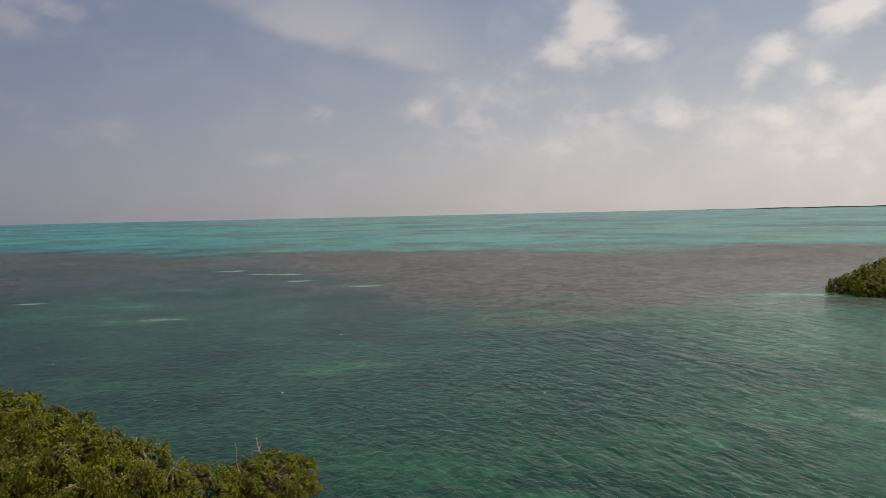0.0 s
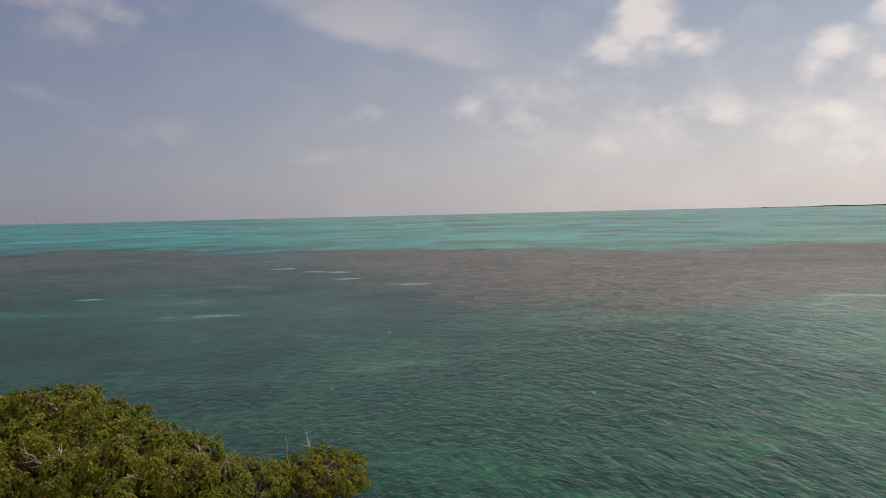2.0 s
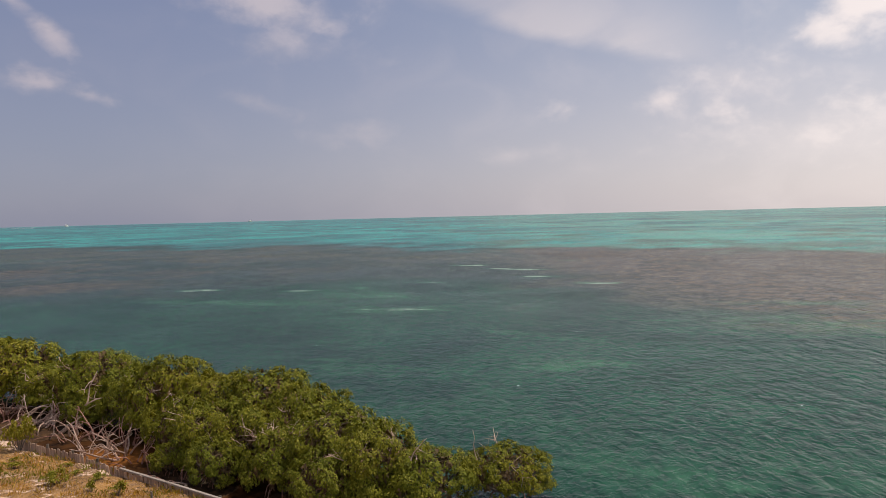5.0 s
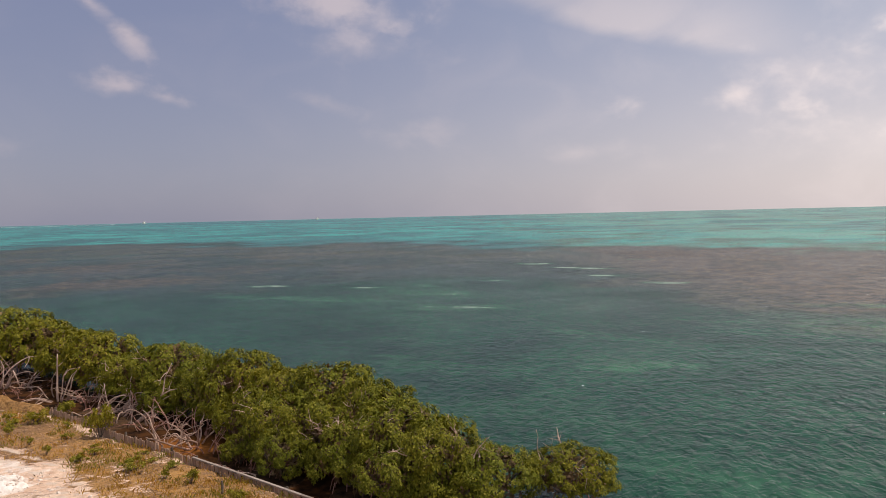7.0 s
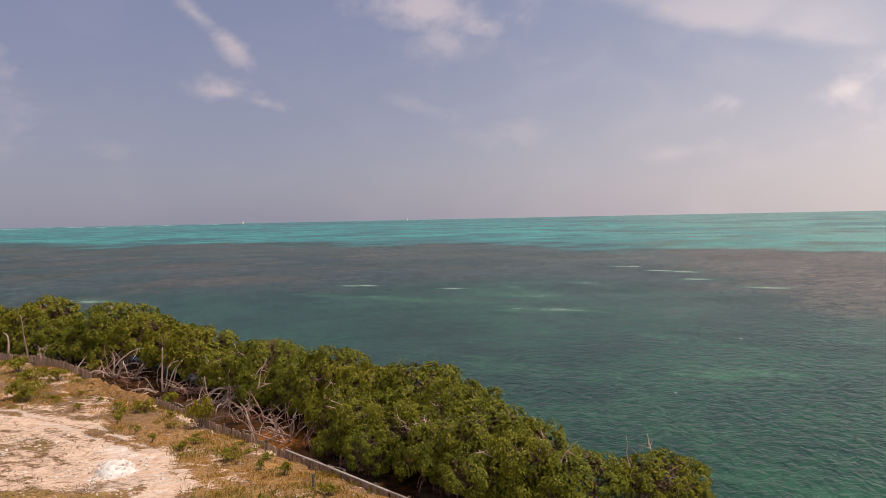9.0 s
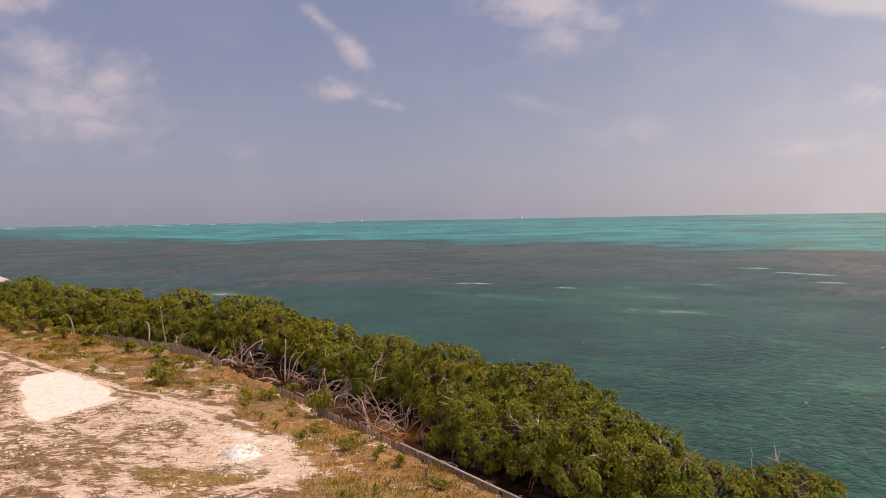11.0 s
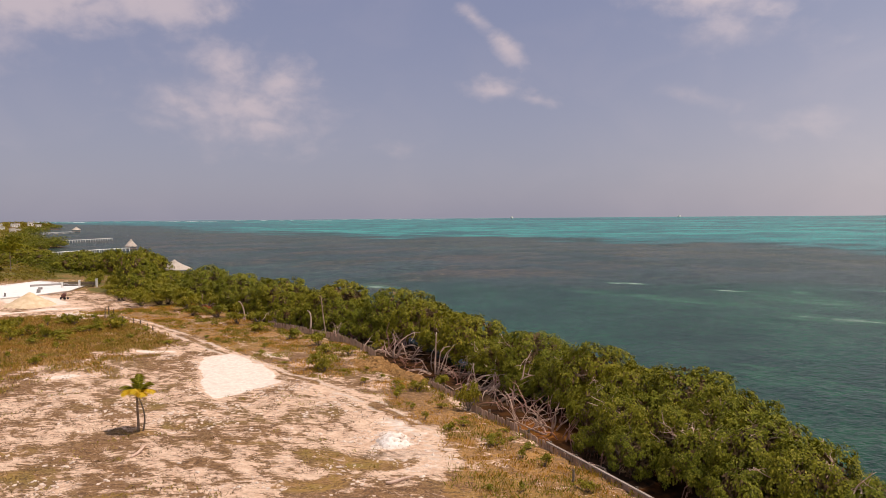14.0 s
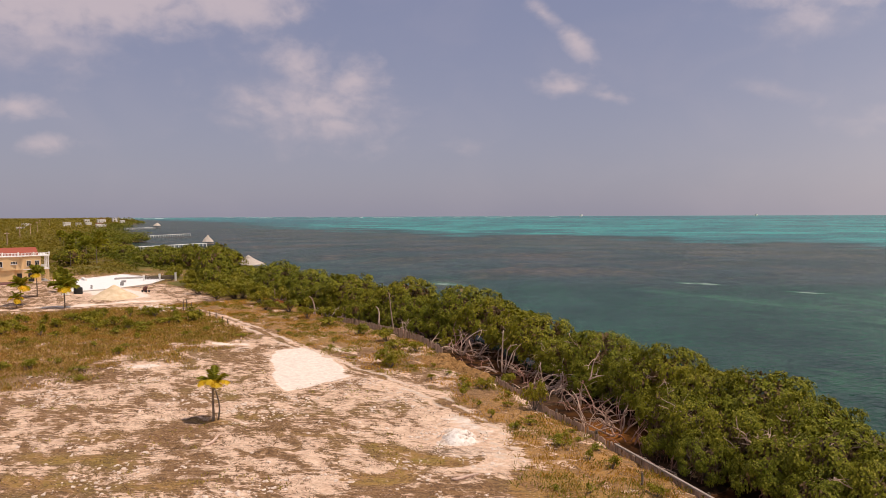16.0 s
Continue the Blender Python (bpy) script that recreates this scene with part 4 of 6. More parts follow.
def plant_shrub(i, x, y, h, rad, label="yellow-green leafy shrub on the sand", group="shrubs"):
    z = float(ground_z(np.array(x), np.array(y)))
    t = thing("shrub", x, y, z, label, "shrub", group, turn=(i * 83) % 360)
    t.scale = (rad, rad, h)
    child("foliage", (SHRUBS if rad > 1.7 or x > -60 and rad > 0.7 else WEEDS)[i % 4][0], t)
    child("stem", SHRUBS[i % 4][1], t)


for i, (x, y, h, rad) in enumerate([(-55.2, 31.4, 1.5, 1.35), (-53.6, 31.0, 1.2, 1.0), (-36.6, 32.0, 2.0, 0.95), (-44.6, 36.2, 1.3, 0.9), (-57.5, 39.8, 0.9, 1.6), (-60.5, 41.2, 1.0, 1.6), (-43.2, 32.8, 0.9, 0.9), (-47.5, 37.3, 1.2, 0.9), (-30.0, 28.2, 0.7, 0.8), (-25.6, 27.6, 0.6, 0.6), (-61.5, 35.8, 1.0, 1.2),
                                    (-58.5, 36.5, 1.0, 1.0), (-65, 37, 1.3, 1.4), (-70.5, 36.5, 1.2, 1.4), (-78, 36.8, 1.1, 1.6), (-85, 37.2, 1.4, 1.8), (-92, 37.6, 1.6, 2.0), (-97, 36, 1.4, 1.8), (-103, 37.8, 2.2, 2.4), (-108, 39.5, 2.6, 2.6),
                                    (-100, 39.5, 2.6, 2.2), (-112, 38, 2.4, 2.4), (-117, 40.5, 3.0, 2.6), (-122, 39.5, 2.8, 2.6), (-126, 42, 3.2, 2.8), (-131, 41, 3.0, 2.8), (-84, 39.5, 1.6, 1.5), (-91, 40.2, 2.0, 1.6), (-22.0, 26.6, 0.5, 0.6)]):
    plant_shrub(i, x, y, h, rad)
for i in range(34):
    x = rng.uniform(-168, -100)
    y = 31.5 + 0.10 * (-100 - x) + rng.uniform(0, 9)
    plant_shrub(i, x, min(y, float(edge_y(np.array(x))) - 1), rng.uniform(1.0, 2.4), rng.uniform(1.3, 2.4), "bushy yellow-green scrub below the coastal trees", "scrub of the bank")
for i in range(46):
    x = rng.uniform(-100, -19)
    y = rng.uniform(float(path_y(np.array(x))) + 1.2, float(edge_y(np.array(x))) - 0.5)
    plant_shrub(i, x, y, rng.uniform(0.2, 0.55), rng.uniform(0.25, 0.6), "small green weed on the dry verge", "weeds of the verge")
for x, y in ((-96.5, 38.2), (-98.0, 38.6), (-94.6, 38.4)):
    t = thing("shrub", x, y, 0.6, "withered rust-red shrub at the bank", "shrub", "withered shrubs")
    t.scale = (1.0, 1.0, 1.1)
    child("foliage", WITHERED, t)
    child("stem", SHRUBS[1][1], t)
# weeds standing in the meadow
for i in range(190):
    x, y = rng.uniform(-103, -62), rng.uniform(1, 27)
    if meadow(np.array(x), np.array(y)) > 0.6 and (x < -88 or i % 3 == 0):
        plant_shrub(i, x, y, rng.uniform(0.5, 1.3) * (0.95 if x < -88 else 0.6), rng.uniform(0.5, 1.1) * (1.2 if x < -90 else 0.9), "bushy green weed in the dry meadow", "weeds of the meadow")


def tufts(name, n, area, keep, height, mat, label, blades=7, spread=0.16):
    r = np.random.default_rng(len(name) * 7 + n)
    x, y = r.uniform(area[0], area[1], n), r.uniform(area[2], area[3], n)
    ok = keep(x, y, r)
    x, y = x[ok], y[ok]
    z = ground_z(x, y)
    x, y, z = (np.repeat(v, blades) for v in (x, y, z))
    m = len(x)
    a = r.uniform(0, 6.28, m)
    hh = height * r.uniform(0.4, 1.3, m)
    bx, by = x + r.normal(0, spread, m), y + r.normal(0, spread, m)
    lean = r.normal(0, 0.5, (m, 2)) * hh[:, None]
    w = (0.010 + 0.012 * r.random(m)) * (1 + np.maximum(0, -x - 50) / 60)
    dx, dy = np.cos(a) * w, np.sin(a) * w
    low, mid, topz = z - 0.03, z + hh * 0.55, z + hh
    quad = np.stack([np.stack([bx - dx, by - dy, low], 1), np.stack([bx + dx, by + dy, low], 1),
                     np.stack([bx + lean[:, 0] + dx * .4, by + lean[:, 1] + dy * .4, topz], 1), np.stack([bx + lean[:, 0] * .4 - dx, by + lean[:, 1] * .4 - dy, mid], 1)], 1)
    tagged(new(name, quads_mesh(name, quad, mat)), label, "grass", kind="stuff")


tufts("meadow_grass", 7500, (-113, -60, -2, 28.5), lambda x, y, r: meadow(x, y) > r.random(len(x)), 0.25, GRASS, "dry brown meadow grass", 9, 0.34)
tufts("green_grass", 4200, (-113, -60, -2, 28.5), lambda x, y, r: meadow(x, y) * (0.25 + 0.75 * (fbm(x, y, 7.0, 3, 9) > 0)) > r.random(len(x)), 0.26, GRASS_GREEN, "green weeds in the meadow", 9, 0.3)
tufts("verge_grass", 6500, (-110, -15, 18, 42), lambda x, y, r: verge(x, y) * (fbm(x, y, 3.5, 3, 12) > -0.1 - 0.6 * (x > -36)) > r.random(len(x)) * 1.1, 0.17, GRASS_ORANGE, "short dry orange-brown grass beside the boards", 14, 0.24)
tufts("verge_weeds", 9000, (-110, -15, 18, 42), lambda x, y, r: verge(x, y) * (fbm(x, y, 2.6, 3, 14) > 0.12) > r.random(len(x)), 0.2, GRASS_GREEN, "low green weeds on the verge", 12, 0.24)


def scatter(x, y, r):
    return (fbm(x, y, 2.2, 4, 15) > 0.12) & (r.random(len(x)) > np.clip(ground_cover(x, y)[..., 1] * 1.6, 0, 1)) & (y < path_y(x) - 0.5)


tufts("dead_weeds", 2600, (-68, -22, -1, 29), scatter, 0.08, DEAD_AND_SHADE, "flattened dead weeds on the sand", 10, 0.24)
tufts("sparse_weeds", 1500, (-66, -22, -1, 29), lambda x, y, r: scatter(x, y, r) & (fbm(x, y, 5.0, 2, 16) > 0.15), 0.12, GRASS_GREEN, "sparse green weeds on the sand", 9, 0.16)

# ---------------------------------------------------------------- dead wood


def dead_tree(seed, height, spread, stems, twigs, thick, mat=DRIFT, name="dead_tree"):
    """A bare, forked, bleached skeleton of a mangrove; stems rise from one stool and fork."""
    r = np.random.default_rng(seed)
    t = []
    for i in range(stems):
        a = r.uniform(0, 6.28)
        head = (math.cos(a) * spread, math.sin(a) * spread, 1.0)
        line = wander(r, (r.normal(0, .12), r.normal(0, .12), -0.25), head, height * r.uniform(.8, 1.3), 7, 0.22, -0.05)
        t.append(tube(line, [thick * (1 - 0.1 * j) for j in range(8)], 6))
        for _ in range(twigs):
            j = int(r.integers(2, 7))
            d = Vector(r.normal(0, 1, 3)) + Vector((0, 0, 0.6))
            ln = wander(r, line[j], d, height * r.uniform(.25, .6), 5, 0.32)
            t.append(tube(ln, [thick * 0.55 * (1 - 0.16 * q) for q in range(6)], 5))
            d2 = Vector(r.normal(0, 1, 3)) + Vector((0, 0, 0.4))
            t.append(tube(wander(r, ln[3], d2, height * .22, 3, 0.3), [thick * 0.3, thick * .22, thick * .16, thick * .08], 4))
    return mesh_of(name, *joined(t), mat, smooth=True)


SNAGS = [  # x, y, height, spread, stems, twigs, thickness
    (-30.6, 33.6, 2.6, 0.9, 2, 4, 0.085), (-41.5, 38.4, 2.6, 0.9, 2, 3, 0.075), (-46.5, 40.6, 2.0, 1.1, 3, 3, 0.07), (-59.0, 42.4, 2.2, 1.2, 4, 3, 0.055),
    (-70.0, 42.0, 1.8, 1.0, 3, 3, 0.07), (-88.5, 40.8, 2.2, 1.4, 3, 2, 0.09), (-95.0, 40.6, 1.8, 1.5, 3, 3, 0.08), (-104.5, 40.8, 2.4, 1.0, 4, 3, 0.09)]
for i, (x, y, h, sp, st, tw, th) in enumerate(SNAGS):
    ob = new("dead_tree", dead_tree(300 + i, h * 1.25, sp, st + 1, tw, th * 0.95))
    ob.matrix_world = pose(x, y, 0.05, 0, 0, i * 40)
    tagged(ob, "bare bleached dead mangrove branches over mud", "dead tree", "dead mangroves")
for i, (x, y, h) in enumerate([(-71.4, 41.6, 4.9), (-49.0, 39.2, 3.6)]):
    r = np.random.default_rng(400 + i)
    line = wander(r, (0, 0, -0.4), (0.02, 0, 1), h + 0.4, 8, 0.035, 0.06)
    t = [tube(line, [0.10 - 0.008 * j for j in range(9)], 7)]
    t.append(tube(wander(r, line[6], (0.6, 0.3, 0.6), 0.6, 3, 0.2), [0.04, 0.03, 0.02, 0.01], 5))
    ob = new("dead_tree", mesh_of("dead_tree", *joined(t), DRIFT, smooth=True))
    ob.matrix_world = pose(x, y, 0.0)
    tagged(ob, "tall bare grey dead trunk standing upright", "dead tree", "dead trunks")
for i, (x, y) in enumerate([(-75.2, 41.6), (-90, 40.5), (-102.5, 40.2)]):
    bow = [(0.6 * math.sin(a * 0.32) - 0.1 * a, 0.12 * a, -0.3 + 2.9 * math.sin(a * 0.22)) for a in range(8)]
    ob = new("dead_limb", mesh_of("dead_limb", *tube(bow, [0.12 - 0.009 * a for a in range(8)], 7), DRIFT, smooth=True))
    ob.matrix_world = pose(x, y, 0.1, 0, 0, 60 + 70 * i)
    tagged(ob, "curved pale dead limb bent over", "dead tree", "dead limbs")


def fan(seed, limbs, length, spread, lean, thick, mat):
    """Long bare limbs that rise from one stool and arch over to one side."""
    r = np.random.default_rng(seed)
    t = []
    for i in range(limbs):
        a = (i + 0.5) / limbs * 2 - 1 + r.normal(0, 0.12)
        ln = length * r.uniform(0.65, 1.15)
        q = Vector((a * spread * 0.35, r.normal(0, 0.25), -0.3))
        d = Vector((a * spread + lean, r.normal(0, 0.3), 1.1)).normalized()
        line = [q.copy()]
        for j in range(8):
            d = (d + Vector((0.06 * lean + 0.05 * a, 0, -0.03 - 0.045 * j * r.random())) + Vector(r.normal(0, 0.19, 3))).normalized()
            q = q + d * (ln / 8)
            line.append(q.copy())
        w = thick * r.uniform(0.85, 1.4)
        limb = [tube(line, [w * (1 - 0.085 * j) for j in range(9)], 6)]
        for _ in range(1):
            j = int(r.integers(3, 8))
            e = Vector(r.normal(0, 1, 3)) + Vector((lean, 0, 0.3))
            limb.append(tube(wander(r, line[j], e, ln * r.uniform(.15, .4), 4, 0.3, -0.1), [w * 0.5 * (1 - 0.18 * q2) for q2 in range(5)], 5))
        t.append(mesh_of("limb", *joined(limb), mat, smooth=True))
    return t


for i, (x, y, limbs, ln, sp, lean, th, wood) in enumerate([
        (-57.6, 41.0, 9, 3.6, 1.0, 0.25, 0.07, DRIFT), (-59.6, 41.6, 7, 3.2, 1.0, -0.1, 0.06, ROOT), (-56.0, 41.6, 7, 2.8, 1.1, 0.5, 0.055, DRIFT), (-63.5, 41.6, 3, 2.4, 0.5, 0.6, 0.09, DRIFT),
        (-48.8, 39.4, 7, 3.0, 1.5, 0.1, 0.07, DRIFT), (-50.5, 39.8, 5, 2.4, 0.9, -0.9, 0.06, DRIFT), (-46.4, 39.4, 6, 2.2, 1.0, 0.2, 0.05, ROOT), (-43.2, 37.2, 5, 3.4, 0.5, 1.1, 0.075, DRIFT), (-41.8, 37.6, 4, 3.2, 0.4, 1.0, 0.07, DRIFT),
        (-38.6, 36.4, 5, 2.7, 0.7, 0.7, 0.065, DRIFT), (-36.4, 35.6, 6, 2.0, 1.1, 0.1, 0.05, ROOT), (-33.3, 33.6, 6, 2.3, 1.0, 0.0, 0.06, DRIFT), (-31.2, 34.2, 5, 2.4, 0.9, 0.5, 0.065, DRIFT), (-29.4, 33.2, 6, 1.9, 1.1, 0.2, 0.045, ROOT),
        (-40.2, 38.4, 5, 2.2, 0.9, 0.3, 0.05, ROOT), (-44.8, 38.6, 6, 2.0, 1.2, 0.4, 0.05, ROOT), (-69.4, 41.8, 6, 2.0, 0.9, 0.6, 0.06, DRIFT), (-68.0, 42.0, 5, 2.0, 1.0, 0.3, 0.05, ROOT), (-76.4, 41.2, 3, 2.6, 0.3, 0.9, 0.10, DRIFT), (-74.2, 41.6, 3, 2.2, 0.6, 0.6, 0.07, DRIFT),
        (-99.3, 38.6, 5, 2.6, 0.8, 0.2, 0.08, DRIFT), (-103.8, 38.2, 2, 3.0, 0.2, 0.9, 0.12, DRIFT), (-97.0, 39.2, 7, 2.2, 1.2, 0.2, 0.05, ROOT), (-88.0, 40.2, 4, 2.4, 1.0, 0.7, 0.08, DRIFT), (-91.5, 40.0, 3, 2.0, 0.8, 0.5, 0.07, DRIFT), (-84.6, 40.4, 4, 2.2, 0.9, 0.3, 0.07, DRIFT),
        (-32.0, 35.6, 8, 2.2, 1.2, 0.2, 0.045, ROOT), (-35.0, 36.4, 7, 2.4, 1.1, -0.2, 0.05, ROOT), (-37.2, 36.8, 5, 2.4, 0.8, 0.5, 0.065, DRIFT), (-40.6, 37.2, 6, 2.6, 0.9, 0.8, 0.07, DRIFT), (-46.8, 40.0, 6, 2.4, 1.1, 0.4, 0.055, DRIFT),
        (-25.0, 31.4, 6, 1.8, 1.1, 0.1, 0.045, ROOT), (-23.6, 31.0, 5, 1.8, 0.9, 0.3, 0.05, DRIFT), (-27.2, 32.4, 6, 2.0, 1.2, 0.3, 0.05, ROOT)]):
    t = thing("snag", x, y, 0.08, "pale bare arching mangrove limbs over brown mud" if wood is DRIFT else "reddish bare arching mangrove roots over brown mud",
              "dead tree", "bare arching limbs", turn=18 + 7 * (i % 5))
    for me in fan(900 + i, limbs, ln * 1.15, sp, lean, th * 0.82, wood):
        child("limb", me, t)
# red prop roots and fallen sticks in the brown pools
TANGLES = [dead_tree(500 + i, 1.1, 1.9, 6, 2, 0.035, ROOT, "root_tangle") for i in range(6)]
for i in range(16):
    x = rng.uniform(-60, -20)
    y = float(edge_y(np.array(x))) + rng.uniform(1.2, 6.0)
    ob = new("root_tangle", TANGLES[i % 6])
    ob.matrix_world = pose(x, y, 0.0, 0, 0, i * 51)
    tagged(ob, "tangle of reddish mangrove roots in mud", "roots", "root tangles")
# bare twigs that stick out of the crowns
for i, (x, y, z, h) in enumerate([(-19.0, 31.4, 2.9, 1.6), (-17.6, 31.2, 2.8, 1.3), (-16.4, 32.8, 3.2, 1.6), (-9.0, 33.2, 1.2, 2.2), (-8.0, 33.8, 1.2, 2.2), (-24.6, 33.2, 2.2, 2.2), (-26.2, 33.6, 2.0, 2.0), (-36.8, 37.6, 1.8, 2.2), (-31, 36.5, 2.6, 1.6), (-40, 40, 3.0, 1.5), (-20.8, 32.2, 2.4, 1.5), (-22.3, 32.0, 1.9, 1.4), (-14.4, 30.2, 2.4, 1.3), (-13.2, 31.2, 2.9, 1.2), (-28.2, 35.4, 2.4, 1.6), (-23.6, 35.5, 3.1, 1.4), (-34.8, 38.4, 2.7, 1.5), (-44.2, 40.4, 2.2, 1.6), (-53.4, 43.0, 2.6, 1.5), (-78, 44.5, 2.8, 1.6), (-11.6, 30.4, 2.4, 1.2), (-19.6, 34.2, 3.3, 1.2)]):
    ob = new("bare_branch", dead_tree(560 + i, h, 0.9, 2, 4, 0.036 if x > -30 else 0.055, DRIFT, "bare_branch"))
    ob.matrix_world = pose(x, y - 0.5, z + 0.3, 0, 0, i * 75)
    tagged(ob, "bare grey branch sticking out of a crown", "branch", "bare branches")

# rotting weed mat on the inlet, drift logs and stones
r = np.random.default_rng(61)
mat_pts, mat_f = [(0, 0, 0.30)], []
for ring in range(1, 7):
    for j in range(28):
        a = 2 * math.pi * j / 28
        rad = ring / 6
        lump = 1 + 0.22 * math.sin(3 * a + 1) + 0.12 * math.sin(7 * a)
        mat_pts.append((4.6 * rad * lump * math.cos(a), 1.5 * rad * lump * math.sin(a), 0.34 * (1 - rad ** 2) + 0.15 * r.normal() * (ring < 6) - 0.10 * (ring == 6)))
for j in range(28):
    mat_f.append((0, 1 + j, 1 + (j + 1) % 28))
    for ring in range(5):
        a, b = 1 + ring * 28 + j, 1 + ring * 28 + (j + 1) % 28
        mat_f.append((a, a + 28, b + 28, b))
ob = new("seaweed_mat", mesh_of("seaweed_mat", mat_pts, mat_f, WEED, smooth=True))
ob.matrix_world = pose(-52.6, 36.0, 0.40, 0, 0, -4) @ Matrix.Diagonal((1.15, 1.15, 1.2, 1))
tagged(ob, "orange-brown mat of rotting seaweed in the inlet", "seaweed")
for i, (x, y, ln, turn) in enumerate([(-47.2, 36.3, 2.6, 20), (-48.2, 36.8, 2.2, -25), (-49.4, 37.2, 1.8, 60), (-46.4, 36.9, 1.6, 100), (-50.5, 35.9, 1.8, -10), (-24.5, 20.5, 1.2, 40), (-41.5, 12.5, 1.5, 110), (-28.6, 20.6, 1.4, 75)]):
    z = max(0.12, float(ground_z(np.array(x), np.array(y))) + 0.05)
    rr = np.random.default_rng(600 + i)
    ob = new("drift_log", mesh_of("drift_log", *tube(wander(rr, (-ln / 2, 0, 0), (1, 0, 0.02), ln, 5, 0.12), [0.05, 0.09, 0.09, 0.08, 0.06, 0.03], 7), DRIFT, smooth=True))
    ob.matrix_world = pose(x, y, z, 0, 0, turn)
    tagged(ob, "grey weathered drift log lying on the ground", "log", "drift logs")


def stone_mesh(seed):
    r = np.random.default_rng(seed)
    bm = bmesh.new()
    bmesh.ops.create_icosphere(bm, subdivisions=1, radius=1.0)
    for v in bm.verts:
        v.co = Vector((v.co.x * 1.2, v.co.y, v.co.z * 0.65)) * r.uniform(0.55, 1.2)
    me = bpy.data.meshes.new("stone")
    bm.to_mesh(me)
    bm.free()
    me.materials.append(STONE)
    return me


STONES = [stone_mesh(700 + i) for i in range(6)]
heap = thing("sand_heap", -34.3, 24.3, float(ground_z(np.array(-34.3), np.array(24.3))), "low heap of white lime sand with coral stones", "sand heap")


def mound(rx, ry, h, seed):
    """A low lumpy heap."""
    r = np.random.default_rng(seed)
    v, f = [(0, 0, h)], []
    for q in range(1, 9):
        for j in range(26):
            a = 2 * math.pi * j / 26
            lump = 1 + 0.16 * math.sin(2 * a + seed) + 0.10 * math.sin(5 * a) + 0.04 * r.normal()
            v.append((rx * q / 8 * lump * math.cos(a), ry * q / 8 * lump * math.sin(a), h * (1 - (q / 8) ** 1.6) + 0.07 * r.normal() * h * (q < 8) - 0.06 * (q == 8)))
    for j in range(26):
        f.append((0, 1 + j, 1 + (j + 1) % 26))
        for q in range(7):
            a, b = 1 + q * 26 + j, 1 + q * 26 + (j + 1) % 26
            f.append((a, a + 26, b + 26, b))
    return v, f


child("mound", mesh_of("mound", *mound(1.25, 1.05, 0.42, 3), LIME, smooth=True), heap)
for i in range(70):
    a, q = rng.uniform(0, 6.28), 0.35 + 0.85 * rng.random()
    s = (0.05 + 0.13 * rng.random() ** 2) * (1.15 - 0.4 * q)
    ob = child("stone", STONES[i % 6], heap)
    ob.matrix_basis = pose(1.5 * q * math.cos(a), 1.15 * q * math.sin(a), max(0.36 * (1 - q ** 1.6), 0.0) + 0.01, rng.uniform(0, 40), rng.uniform(0, 40), rng.uniform(0, 360)) @ Matrix.Scale(s, 4)
# rubble strewn over the sand in drifts: one joined sheet of small stones
base = [(np.array([v.co[:] for v in me.vertices]), np.array([tuple(p.vertices) for p in me.polygons])) for me in STONES]
r = np.random.default_rng(77)
n = 16000
x, y = r.uniform(-70, -20, n), r.uniform(-1, 31, n)
drift = fbm(x, y, 3.0, 3, 71) + 0.6 * fbm(x, y, 0.8, 2, 72)
edge_band = np.exp(-((y - path_y(x) + 1.6) / 0.8) ** 2) + oval(x, y, -33, 23.4, 6.5, 2.8, 25, 1.0)
keep = (drift + 0.7 * edge_band > 0.42) & (y < edge_y(x) - 0.4) & (meadow(x, y) < 0.4) & (verge(x, y) < r.random(n) * 0.8) & (np.abs(y - path_y(x)) > 0.4)
keep &= plot(x, y, [(-51.0, 20.4), (-55.0, 20.8), (-66.5, 25.6), (-67.5, 28.3), (-57.0, 28.0), (-52.0, 26.6)]) < 0.2
x, y = x[keep], y[keep]
z = ground_z(x, y)
sv, sf, count = [], [], 0
for i in range(len(x)):
    s = 0.03 + 0.12 * r.random() ** 3
    v, f = base[i % 6]
    a = r.uniform(0, 6.28)
    c, m = math.cos(a), math.sin(a)
    sv.append(np.stack([x[i] + s * (c * v[:, 0] - m * v[:, 1]), y[i] + s * (m * v[:, 0] + c * v[:, 1]), z[i] + s * v[:, 2]], 1))
    sf.append(f + count)
    count += len(v)
tagged(new("rubble", mesh_of("rubble", np.concatenate(sv), [tuple(q) for q in np.concatenate(sf).tolist()], STONE)), "pale coral rubble strewn over the sand", "stones", kind="stuff")


